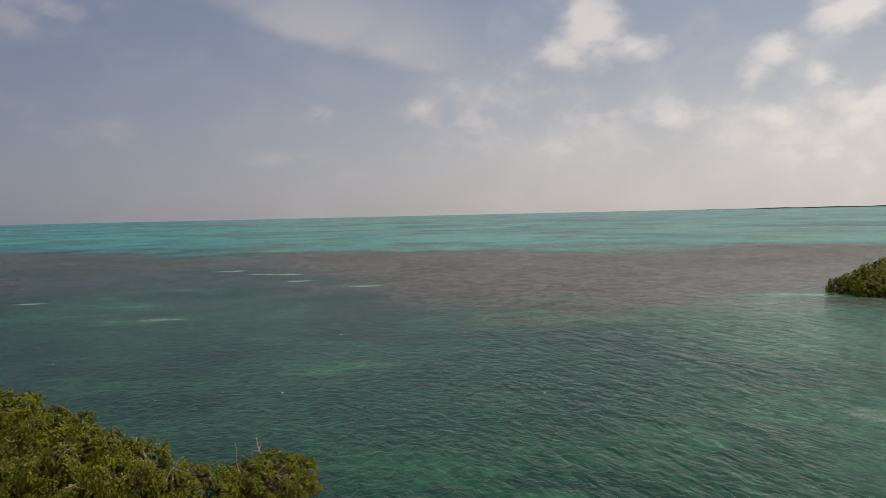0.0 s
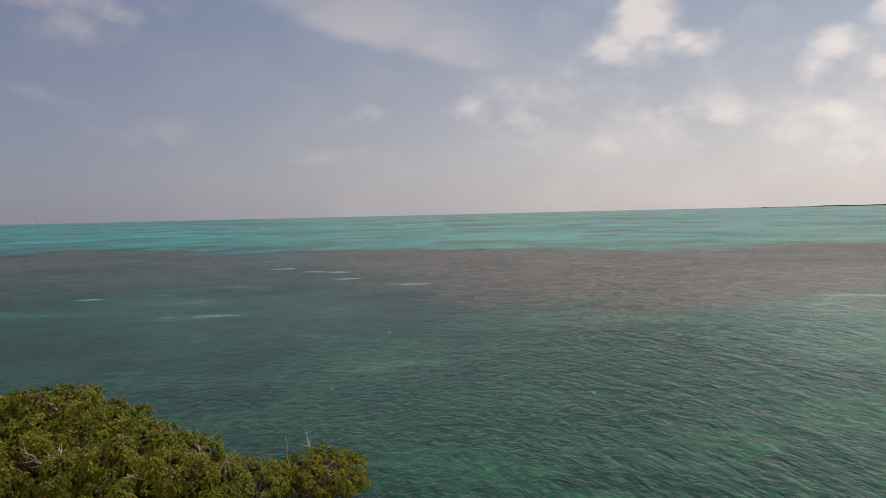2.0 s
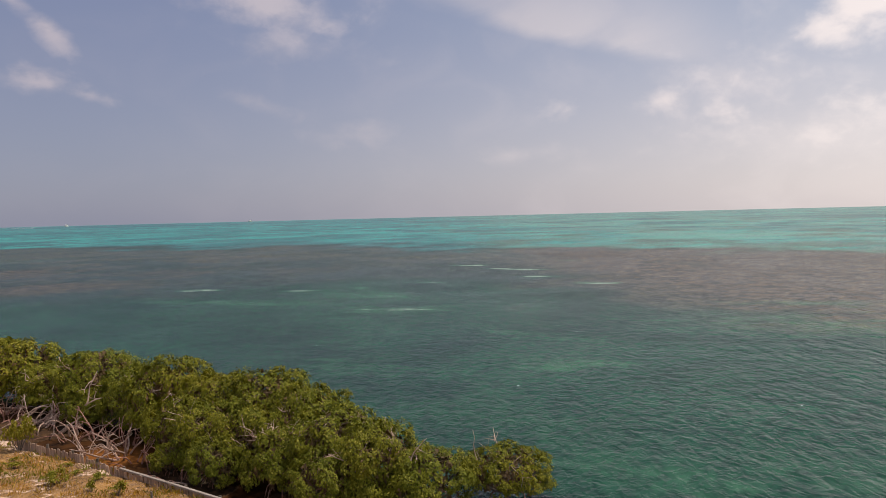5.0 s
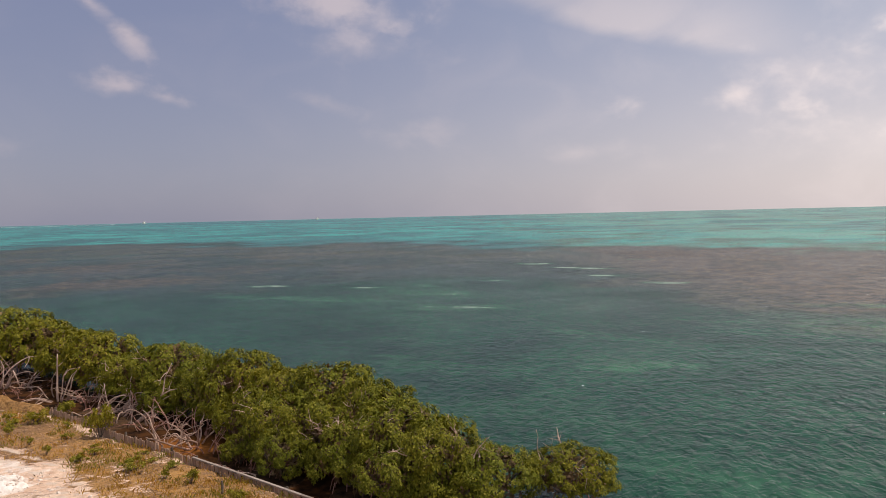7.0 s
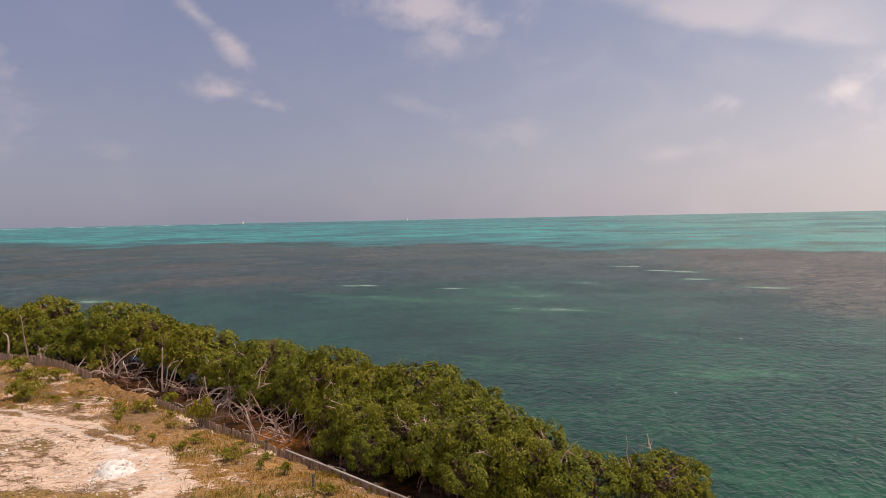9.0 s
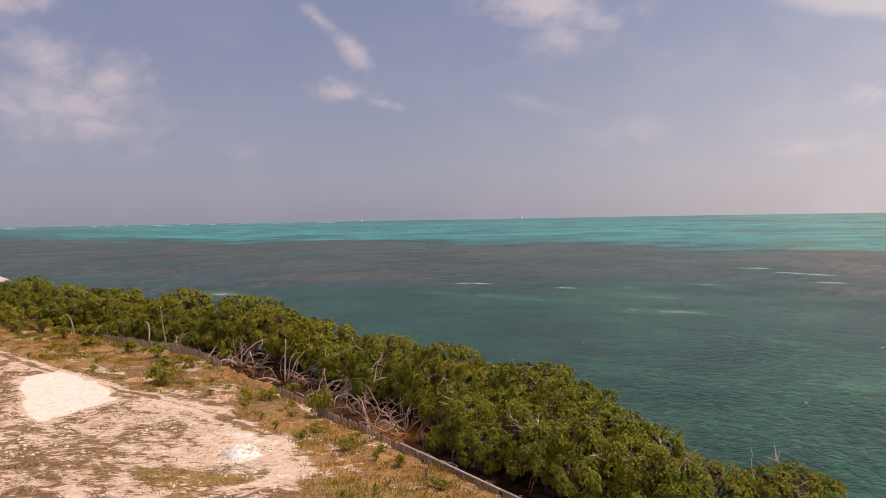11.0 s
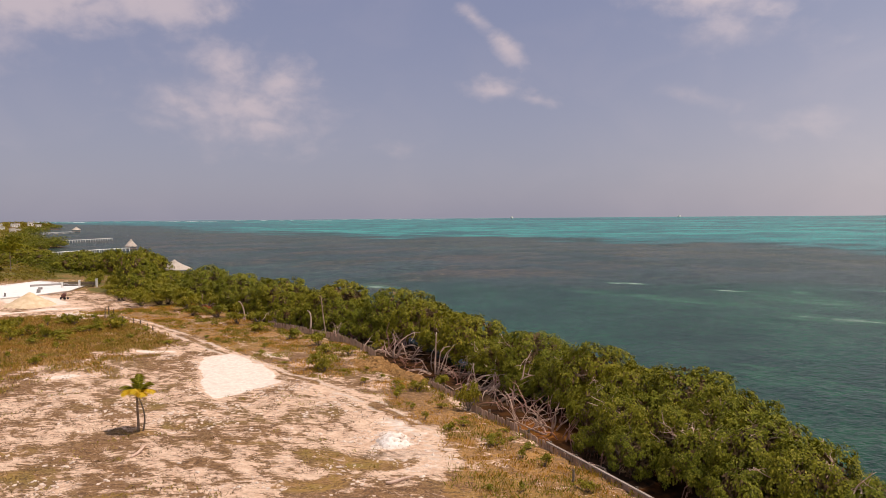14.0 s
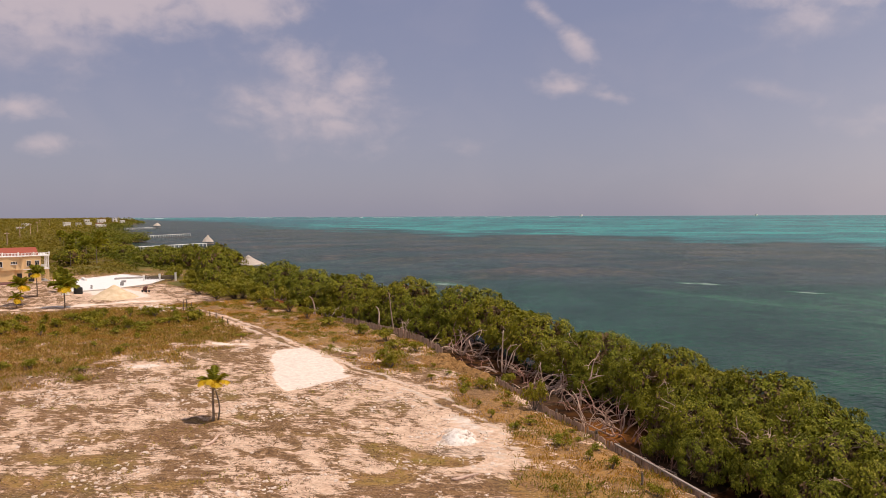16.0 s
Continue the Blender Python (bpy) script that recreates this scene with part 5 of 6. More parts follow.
# ---------------------------------------------------------------- palms


def frond_mesh(seed, length, mat, droop, pairs=22, width=0.045):
    """One palm frond: an arching rib and two rows of hanging leaflets."""
    r = np.random.default_rng(seed)
    rib = []
    for i in range(9):
        u = i / 8
        rib.append(Vector((length * u * math.cos(0.2 + droop * u * 0.6), 0, length * (0.75 * u - droop * u * u))))
    v, f = tube(rib, [0.03 - 0.003 * i for i in range(9)], 4)
    for i in range(pairs):
        u = 0.12 + 0.86 * i / pairs
        j = min(int(u * 8), 7)
        q = rib[j].lerp(rib[j + 1], u * 8 - j)
        along = (rib[j + 1] - rib[j]).normalized()
        ln = length * 0.30 * math.sin(math.pi * (0.12 + 0.85 * u)) + 0.08
        for side in (-1, 1):
            d = (along * 0.5 + Vector((0, side, -0.30 - 0.35 * r.random()))).normalized()
            tip = q + d * ln
            w = along * width * 0.5
            o = len(v)
            mid = q + d * ln * 0.5 + Vector((0, 0, 0.04))
            v += [q - w, q + w, mid + w * 1.1, tip, mid - w * 1.1]
            f.append((o, o + 1, o + 2, o + 3, o + 4))
    return mesh_of("frond", v, f, mat)


GREEN_FRONDS = [frond_mesh(i, 1.0, FROND, 0.42 + 0.10 * i) for i in range(4)]
OLD_FRONDS = [frond_mesh(10 + i, 1.0, FROND_OLD, 0.72 + 0.10 * i) for i in range(3)]


def palm(x, y, height, reach, fronds, old, label, group, seed, lean=0.15, second=False):
    z = float(ground_z(np.array(x), np.array(y)))
    t = thing("palm_tree", x, y, z, label, "palm", group)
    r = np.random.default_rng(seed)
    trunk_h = height - reach * 0.42
    line = [(lean * (u / 6) ** 2 * trunk_h, 0.03 * math.sin(u), -0.2 + (trunk_h + 0.2) * u / 6) for u in range(7)]
    rad = 0.042 * height ** 0.5
    tubes = [tube(line, [rad * 1.5, rad * 1.15, rad, rad, rad * .95, rad * .9, rad * 1.1], 8)]
    child("trunk", mesh_of("trunk", *joined(tubes), PALM_BARK, smooth=True), t)
    if second:
        bow = [(0.14 + 0.12 * math.sin(u * 0.55), 0.22 + 0.2 * math.sin(u * 0.5) - 0.03 * u, -0.2 + (trunk_h * 0.97) * u / 6) for u in range(7)]
        child("dead_stem", mesh_of("dead_stem", *tube(bow, [0.07, .06, .055, .05, .045, .04, .03], 7), BARK, smooth=True), t, "dark dead second stem")
    top = Vector(line[-1])
    for i in range(fronds):
        a = 137.5 * i + r.uniform(-15, 15)
        is_old = i < old
        me = OLD_FRONDS[i % 3] if is_old else GREEN_FRONDS[i % 4]
        tip = ((-10 if second else 24) if is_old else (-8 if second else 14) - (52 if second else 68) * ((i - old) / (fronds - old))) + r.uniform(-16, 16)
        ob = child("frond", me, t)
        ob.matrix_basis = Matrix.Translation(top) @ pose(0, 0, 0, 0, tip, a) @ Matrix.Scale(reach * (1.0 if is_old or old == 0 else 0.85) * r.uniform(.85, 1.1), 4)
    return t


palm(-46.2, 13.7, 2.95, 1.45, 11, 6, "young coconut palm with yellow lower fronds on sand", "young palms", 1, 0.06, True)
palm(-115.2, 13.7, 4.3, 3.1, 17, 1, "coconut palm with green and yellow fronds by the road", "palms by the house", 2, 0.05)
palm(-133.5, 12.0, 4.6, 2.3, 15, 1, "young coconut palm beside the house", "palms by the house", 3, 0.08)
palm(-122.5, 8.9, 3.8, 2.3, 16, 2, "yellowing young palm beside the house", "palms by the house", 4, 0.05)
palm(-118.5, 8.0, 2.2, 1.7, 12, 3, "small yellowing palm by the road", "palms by the house", 5, 0.02)
palm(-139.0, 16.2, 3.6, 2.0, 14, 3, "coconut palm behind the road", "palms by the house", 6, -0.04)
for i in range(26):
    x = -rng.uniform(205, 330)
    y = rng.uniform(0.115 * -x, 0.165 * -x)
    palm(x, y, rng.uniform(4.4, 6.6), rng.uniform(1.9, 2.7), 15, 0, "tall coconut palm among the coastal woods", "palms in the woods", 20 + i, rng.uniform(-0.1, 0.12))

# woods behind the lots
r = np.random.default_rng(90)
parts, shore_parts = [], []
for i in range(2700):
    x = -168 * (1600 / 168.0) ** (r.random() ** 0.9)
    shore = float(edge_y(np.array(x)))
    y = r.uniform(0.02 * -x, shore - 0.001 * -x)
    if x > -174 and y < 40:
        continue
    lawn = x > -222 and y < 48
    near_shore = shore - y < 18
    rad = (1.6 + 0.0042 * -x) * r.uniform(0.6, 1.25)
    h = (2.2 + (2.0 if (near_shore and x < -330) or r.random() < 0.2 else 0.0)) * r.uniform(0.7, 1.25)
    if lawn:
        h, rad = h * 0.35, rad * 0.8
    lobes = [(x + r.normal(0, rad * .5), y + r.normal(0, rad * .5), 0.5 + h * r.uniform(.35, .8), rad * r.uniform(.5, .8), h * r.uniform(.2, .36)) for _ in range(4)]
    (shore_parts if near_shore else parts).append(leaf_quads(r, lobes, 200 if x > -420 else 64, 0.05 + 0.00062 * -x, 0.7, 0.9))
tagged(new("woods", quads_mesh("woods", np.concatenate(parts), LEAF_FAR)), "mixed green coastal bush and woods", "woods", kind="stuff")
tagged(new("shore_woods", quads_mesh("shore_woods", np.concatenate(shore_parts), LEAF_SHORE)), "dark green mangrove woods along the shore", "woods", kind="stuff")

# ---------------------------------------------------------------- the house


def windowed(parent, y0, y1, z0, z1, x, bars=1, depth=0.10):
    """A window set on the wall plane x, facing +x: frame, sill and panes."""
    w = part("window", box(x - 0.02, y0, z0, x + 0.03, y1, z1), GLASS, parent)
    for a, b, c, d in ((y0 - .07, y0, z0, z1), (y1, y1 + .07, z0, z1), (y0 - .07, y1 + .07, z1, z1 + .08)):
        part("window_frame", box(x - 0.02, a, c, x + depth * .7, b, d), WHITE, w)
    for i in range(bars):
        m = y0 + (y1 - y0) * (i + 1) / (bars + 1)
        part("mullion", box(x, m - .03, z0, x + .06, m + .03, z1), WHITE, w)
    part("window_sill", box(x - 0.02, y0 - .12, z0 - .1, x + depth * 1.4, y1 + .12, z0 - .003), WHITE, w)


house = thing("house", -165.0, 3.6, 0.55, "two-storey yellow plastered house with red roof and white balustrade", "house")
house.scale = (0.86, 0.86, 0.84)
part("wall", box(-11, -6, 0, 0, 14.0, 6.0, 0.03), YELLOW, house)
# rounded bay in front of the wall
bm = bmesh.new()
rim = [(0.0, 3.6)] + [(1.35 * math.sin(math.pi * i / 12) ** 0.6, 3.6 + 6.9 * i / 12) for i in range(1, 12)] + [(0.0, 10.5)]
lo = [bm.verts.new((q[0], q[1], 2.95)) for q in rim]
hi = [bm.verts.new((q[0], q[1], 6.0)) for q in rim]
for i in range(len(rim) - 1):
    bm.faces.new((lo[i], lo[i + 1], hi[i + 1], hi[i]))
bm.faces.new(lo[::-1])
bm.faces.new(hi)
part("bay", bm, YELLOW, house, "rounded yellow bay of the upper storey")
part("lower_wall", box(0.003, 3.6, 0, 0.9, 8.6, 2.947, 0.02), YELLOW, house)
part("floor_band", box(-0.1, -6, 2.86, 0.09, 14.05, 3.04, 0.02), WHITE, house)
part("cornice", box(-11.2, -6.2, 5.98, 0.18, 15.75, 6.18, 0.03), WHITE, house, "white roof edge")
part("cornice", box(0.18, 3.4, 5.98, 1.5, 10.7, 6.18, 0.03), WHITE, house)
bal = part("balustrade", box(-0.10, -6, 6.72, 0.06, 15.7, 6.82, 0.02), WHITE, house, "white roof balustrade")
BALUSTER = bpy.data.meshes.new("baluster")
bm = box(-.05, -.05, 6.18, .05, .05, 6.72)
bm.to_mesh(BALUSTER)
bm.free()
BALUSTER.materials.append(WHITE)
for i in range(76):
    child("baluster", BALUSTER, bal).location = (-0.02, -5.8 + 0.28 * i, 0)
for i in range(8):
    part("pillar", box(-.16, -6 + 3.08 * i, 6.18, .12, -5.72 + 3.08 * i, 7.0, 0.02), WHITE, bal)
bm = bmesh.new()
rv = [bm.verts.new(q) for q in ((-10.5, -6.5, 6.19), (-1.2, -6.5, 6.19), (-1.2, 13.6, 6.19), (-10.5, 13.6, 6.19), (-10.5, -6.5, 6.6), (-1.2, -6.5, 6.6), (-1.2, 13.6, 6.6), (-10.5, 13.6, 6.6), (-5.8, -6.5, 7.9), (-5.8, 13.6, 7.9))]
for q in ((0, 1, 2, 3), (0, 4, 5, 1), (1, 5, 6, 2), (2, 6, 7, 3), (3, 7, 4, 0), (4, 8, 5), (5, 8, 9, 6), (6, 9, 7), (7, 9, 8, 4)):
    bm.faces.new([rv[i] for i in q])
bmesh.ops.recalc_face_normals(bm, faces=bm.faces)
roof = part("roof", bm, RED, house, "brick-red sheet roof")
for i in range(24):
    part("roof_rib", box(-1.24, -6.4 + 0.82 * i, 6.2, -1.14, -6.32 + 0.82 * i, 6.66), RED, roof)
windowed(house, 11.2, 11.95, 3.75, 4.95, 0.0)
windowed(house, 12.85, 13.6, 3.75, 4.95, 0.0)
windowed(house, 5.4, 6.3, 3.75, 4.95, 1.33)
windowed(house, 8.0, 9.1, 4.35, 4.85, 1.25, 3)
windowed(house, 4.6, 5.5, 0.95, 2.1, 0.9)
windowed(house, 0.5, 1.6, 3.75, 4.95, 0.0)
windowed(house, 0.5, 1.6, 0.95, 2.1, 0.0)
# flat black sheet on the wall in place of the porch recess's shade
part("dark_opening", box(0.0, 9.2, 0, 0.05, 10.15, 2.1), BLACK, house, "black sheet for the shade in the recessed porch")
part("dark_opening", box(0.0, 11.4, 0, 0.05, 12.6, 2.1), BLACK, house, "dark doorway under the balcony")
# corner porch with balcony
part("porch_slab", box(-7, 14.003, 2.86, 0.3, 15.7, 3.05, 0.02), WHITE, house)
part("porch_floor", box(-7, 14.003, 0.0, 0.4, 15.8, 0.18, 0.02), GREYWALL, house)
for q in (-6.8, -3.4, 0.05):
    part("column", box(q - .14, 15.36, 0.18, q + .14, 15.64, 2.86, 0.02), YELLOW, house)
    part("column", box(q - .12, 15.38, 3.05, q + .12, 15.62, 5.98, 0.02), WHITE, house)
rail = part("balcony_rail", box(0.18, 14.0, 3.95, 0.26, 15.7, 4.03, 0.01), WHITE, house, "white balcony rail")
for i in range(9):
    child("baluster", BALUSTER, rail).matrix_basis = Matrix.Translation((0.22, 14.1 + 0.19 * i, 3.05 - 6.18 * 1.6)) @ Matrix.Diagonal((.8, .8, 1.6, 1))
part("foundation", box(-11.2, -6.2, -0.5, 1.0, 15.9, 0.0, 0.03), GREYWALL, house)
canoe = thing("canoe", -160.5, 9.0, 0.62, "upturned red canoe by the house wall", "canoe", turn=84)
bm = bmesh.new()
rings = []
for i in range(9):
    u = i / 8 * 2 - 1
    w, h = 0.5 * (1 - u * u) ** 0.5 + 0.02, 0.42 * (1 - 0.4 * u * u)
    rings.append([bm.verts.new((2.5 * u, w * math.cos(math.pi * j / 6), h * math.sin(math.pi * j / 6))) for j in range(7)])
for a, b in zip(rings, rings[1:]):
    for j in range(6):
        bm.faces.new((a[j], b[j], b[j + 1], a[j + 1]))
bmesh.ops.recalc_face_normals(bm, faces=bm.faces)
part("hull", bm, RUST, canoe)
part("keel", box(-2.2, -.03, 0.38, 2.2, .03, 0.46, 0.01), RUST, canoe)

# ---------------------------------------------------------------- building plot
slab = thing("concrete_slab", 0, 0, 0, "large white concrete foundation slab with low kerbs", "slab")
bm = bmesh.new()
ring = [(-136.5, 17.2), (-161.0, 20.8), (-170.0, 31.8), (-152.0, 36.0), (-143.2, 31.2), (-138.8, 25.0)]
lo = [bm.verts.new((*q, 0.3)) for q in ring]
hi = [bm.verts.new((*q, 0.80)) for q in ring]
for i in range(6):
    bm.faces.new((lo[i], lo[(i + 1) % 6], hi[(i + 1) % 6], hi[i]))
bm.faces.new(hi)
bmesh.ops.recalc_face_normals(bm, faces=bm.faces)
part("slab", bm, SLAB, slab)
for a, b in zip(ring, ring[1:] + ring[:1]):
    va, vb = Vector((*a, 0)), Vector((*b, 0))
    ln = (vb - va).length
    bm = box(0, -0.15, 0.804, ln, 0.15, 0.92, 0.02)
    bmesh.ops.transform(bm, matrix=Matrix.Translation(va) @ Matrix.Rotation(math.atan2(vb.y - va.y, vb.x - va.x), 4, "Z"), verts=bm.verts)
    part("kerb", bm, SLAB, slab)
part("step_wall", box(-158, 27.8, 0.804, -157.4, 33.5, 1.15, 0.02), GREYWALL, slab, "grey block wall stub")
part("step_wall", box(-162, 22.4, 0.804, -158.2, 22.9, 1.2, 0.02), WHITE, slab)

BLOCK = bpy.data.meshes.new("block")
bm = box(-0.2, -0.1, 0.0, 0.2, 0.1, 0.2, 0.012)
bm.to_mesh(BLOCK)
bm.free()
BLOCK.materials.append(GREYWALL)
for i, (x, y, rows) in enumerate([(-140.6, 21.0, 3), (-143.5, 26.5, 3), (-150.0, 28.0, 2)]):
    stack = thing("block_stack", x, y, 0.804, "small stack of grey concrete blocks on the slab", "blocks", "block stacks", turn=25 * i)
    for row in range(rows):
        for q in range(2):
            child("block", BLOCK, stack).location = ((q - 0.5) * 0.42 + 0.05 * row, 0.02 * ((q + row) % 2), 0.2 * row)
plinth = thing("plinth", -133.2, 16.0, 0.45, "small white masonry plinth beside the water tank", "masonry")
part("body", box(-0.6, -0.6, 0, 0.6, 0.6, 1.05, 0.04), WHITE, plinth)
part("cap", box(-0.68, -0.68, 1.053, 0.68, 0.68, 1.15, 0.02), WHITE, plinth)

pile = bmesh.new()
r = np.random.default_rng(33)
tip = pile.verts.new((0, 0, 2.1))
loops = []
for q in range(1, 9):
    loops.append([pile.verts.new((3.9 * q / 8 * math.cos(a) * (1 + .05 * math.sin(3 * a)), 3.9 * q / 8 * math.sin(a), 2.1 * (1 - q / 8) ** 1.15 + 0.04 * r.normal() * (q < 8) - 0.15 * (q == 8))) for a in (2 * math.pi * j / 32 for j in range(32))])
for j in range(32):
    pile.faces.new((tip, loops[0][j], loops[0][(j + 1) % 32]))
    for a, b in zip(loops, loops[1:]):
        pile.faces.new((a[j], b[j], b[(j + 1) % 32], a[(j + 1) % 32]))
me = bpy.data.meshes.new("sand_mound")
pile.to_mesh(me)
pile.free()
me.materials.append(PILE)
me.polygons.foreach_set("use_smooth", [True] * len(me.polygons))
ob = new("sand_mound", me)
ob.matrix_world = pose(-124.5, 21.8, 0.6)
tagged(ob, "conical heap of tan building sand", "sand heap")

tank = thing("water_tank", -134.0, 18.0, 0.6, "black plastic water tank at the slab", "tank")
tank.scale = (0.9, 0.9, 0.8)
bm = bmesh.new()
bmesh.ops.create_cone(bm, cap_ends=True, segments=20, radius1=0.75, radius2=0.75, depth=1.3, matrix=Matrix.Translation((0, 0, 0.65)))
part("tank_body", bm, BLACK, tank)
for q in (0.25, 0.6, 0.95):
    bm = bmesh.new()
    bmesh.ops.create_cone(bm, cap_ends=True, segments=20, radius1=0.79, radius2=0.79, depth=0.08, matrix=Matrix.Translation((0, 0, q)))
    part("rib", bm, BLACK, tank)
bm = bmesh.new()
bmesh.ops.create_cone(bm, cap_ends=True, segments=20, radius1=0.72, radius2=0.3, depth=0.25, matrix=Matrix.Translation((0, 0, 1.425)))
part("lid", bm, BLACK, tank)

cart = thing("cement_mixer", -130.5, 27.8, 0.6, "rusty brown cement mixer standing on sand", "mixer", turn=30)
cart.scale = (0.75, 0.75, 0.75)
bm = bmesh.new()
bmesh.ops.create_cone(bm, cap_ends=True, segments=14, radius1=0.5, radius2=0.28, depth=0.9, matrix=Matrix.Translation((0, 0, 1.0)) @ Matrix.Rotation(0.8, 4, "Y"))
part("drum", bm, RUST, cart)
part("frame", box(-0.7, -0.35, 0.3, 0.7, 0.35, 0.4, 0.02), RUST, cart)
for sx2 in (-.6, .6):
    for sy2 in (-.38, .38):
        bm = bmesh.new()
        bmesh.ops.create_cone(bm, cap_ends=True, segments=14, radius1=0.28, radius2=0.28, depth=0.1, matrix=Matrix.Translation((sx2, sy2, 0.28)) @ Matrix.Rotation(math.pi / 2, 4, "X"))
        part("wheel", bm, BLACK, cart)
part("engine", box(-0.75, -0.2, 0.4, -0.35, 0.2, 0.8, 0.03), BLACK, cart)
frame_ob = thing("gate_frame", -150.0, 34.6, 0.6, "white posts with dark boards beside the trees", "gate", turn=62)
for i, h in enumerate((1.1, 1.4, 1.6)):
    part("post", box(-3.0 + 3.0 * i - .16, -.16, -0.3, -3.0 + 3.0 * i + .16, .16, h, 0.03), WHITE, frame_ob)
    part("post_cap", box(-3.0 + 3.0 * i - .22, -.22, h, -3.0 + 3.0 * i + .22, .22, h + .12, 0.03), WHITE, frame_ob)
for i in range(2):
    for j in range(3):
        part("board", box(-2.8 + 3.0 * i, -.03, 0.45 + .26 * j, -0.2 + 3.0 * i, .03, 0.67 + .26 * j, 0.01), BARK, frame_ob)
# stumps and posts beside the track
for i, (x, y, h) in enumerate([(-100.5, 26.6, 1.7), (-99.6, 26.9, 1.4), (-101.4, 26.3, 1.5), (-93, 27.4, .8), (-91, 27.6, .7), (-89, 27.8, .7), (-86.5, 27.6, .6), (-96, 27.0, 0.8), (-23.2, 27.0, 0.6)]):
    z = float(ground_z(np.array(x), np.array(y)))
    ob = new("stake", mesh_of("stake", *tube([(0, 0, -0.2), (0.02, 0.01, h * .5), (0.0, 0.03, h)], [0.07, 0.06, 0.05], 7), BARK))
    ob.matrix_world = pose(x, y, z, 3, 2, i * 50)
    tagged(ob, "short dark wooden stake beside the track", "stake", "stakes beside the track")

# ---------------------------------------------------------------- huts, piers, boats


def palapa(x, y, deck_z, rad, eave, peak, label):
    t = thing("thatched_hut", x, y, 0, label, "hut", "thatched huts")
    bm = bmesh.new()
    n = 28
    rr = np.random.default_rng(int(-x))
    layers = [(rad * 1.0, eave), (rad * 0.97, eave + .25), (rad * .55, eave + (peak - eave) * .52), (rad * .18, eave + (peak - eave) * .9), (0.04, peak)]
    loops = [[bm.verts.new((q * math.cos(2 * math.pi * j / n) * (1 + 0.03 * rr.normal()), q * math.sin(2 * math.pi * j / n) * (1 + 0.03 * rr.normal()), z + 0.05 * rr.normal())) for j in range(n)] for q, z in layers]
    for a, b in zip(loops, loops[1:]):
        for j in range(n):
            bm.faces.new((a[j], a[(j + 1) % n], b[(j + 1) % n], b[j]))
    bm.faces.new(loops[0][::-1])
    bm.faces.new(loops[-1])
    part("roof", bm, THATCH, t, "pale grey thatch")
    bm = bmesh.new()
    bmesh.ops.create_cone(bm, cap_ends=True, segments=12, radius1=rad * .2, radius2=0.05, depth=0.5, matrix=Matrix.Translation((0, 0, peak + .1)))
    part("roof_cap", bm, THATCH, t)
    part("deck", box(-rad * .8, -rad * .8, deck_z - .2, rad * .8, rad * .8, deck_z, 0.02), BOARD, t)
    for j in range(8):
        a = 2 * math.pi * j / 8
        c, s = rad * .74 * math.cos(a), rad * .74 * math.sin(a)
        v, f = tube([(c, s, -1.6), (c, s, eave + .3)], [0.12, 0.10], 8)
        child("post", mesh_of("post", v, f, BARK), t)


palapa(-325, 95.5, 1.2, 2.5, 1.9, 4.7, "thatched hut on the end of a pier")
palapa(-167.1, 58.4, 1.0, 3.8, 2.0, 3.9, "round thatched hut standing over the water")


def pier(a, b, z, width, label):
    a, b = Vector((*a, 0)), Vector((*b, 0))
    ln = (b - a).length
    t = thing("pier", a.x, a.y, 0, label, "pier", "piers", turn=math.degrees(math.atan2(b.y - a.y, b.x - a.x)))
    part("deck", box(0, -width / 2, z - .2, ln, width / 2, z, 0.02), WHITE, t, "pale deck")
    me = bpy.data.meshes.new("pile")
    bm = box(-.13, -.13, -1.6, .13, .13, z - .203)
    bm.to_mesh(me)
    bm.free()
    me.materials.append(WHITE)
    n = int(ln / 2.4)
    for i in range(n + 1):
        for s in (-1, 1):
            child("pile", me, t).location = (0.25 + (ln - .5) * i / n, s * (width / 2 - .22), 0)


pier((-297, 55), (-322, 93.5), 1.5, 1.8, "long pale pier on white piles")
pier((-460, 92), (-497, 134), 1.4, 2.0, "distant pale pier on white piles")
pier((-735, 140), (-790, 178), 1.6, 2.4, "far pier reaching into the bay")
palapa(-795, 182, 1.6, 4.0, 3.0, 6.0, "far thatched hut on a pier end")


def boat(a, d, size, label):
    a = radians(a)
    t = thing("motor_boat", -math.sin(a) * d, math.cos(a) * d, 0, label, "boat", "boats near the reef", turn=math.degrees(a) + 63)
    t.scale = (size, size, size)
    bm = bmesh.new()
    ring = [(-4.5, 1.3), (2.0, 1.4), (4.6, 0.0), (2.0, -1.4), (-4.5, -1.3)]
    lo = [bm.verts.new((q[0] * .9, q[1] * .7, -.4)) for q in ring]
    hi = [bm.verts.new((*q, 1.1)) for q in ring]
    for i in range(5):
        bm.faces.new((lo[i], lo[(i + 1) % 5], hi[(i + 1) % 5], hi[i]))
    bm.faces.new(hi)
    bmesh.ops.recalc_face_normals(bm, faces=bm.faces)
    part("hull", bm, WHITE, t)
    part("cabin", box(-2.2, -1.0, 1.1, 1.4, 1.0, 2.6, 0.15), WHITE, t)
    part("window", box(-1.9, -1.02, 1.95, 1.1, 1.02, 2.1), GLASS, t)
    part("roof", box(-2.8, -1.1, 2.6, 1.6, 1.1, 2.75, 0.05), WHITE, t)
    for s in (-1, 1):
        part("rail_post", box(-2.75, s * 1.0 - .04, 1.1, -2.67, s * 1.0 + .04, 2.6), WHITE, t)


boat(32.9, 4300, 4.0, "white motor boat near the reef")
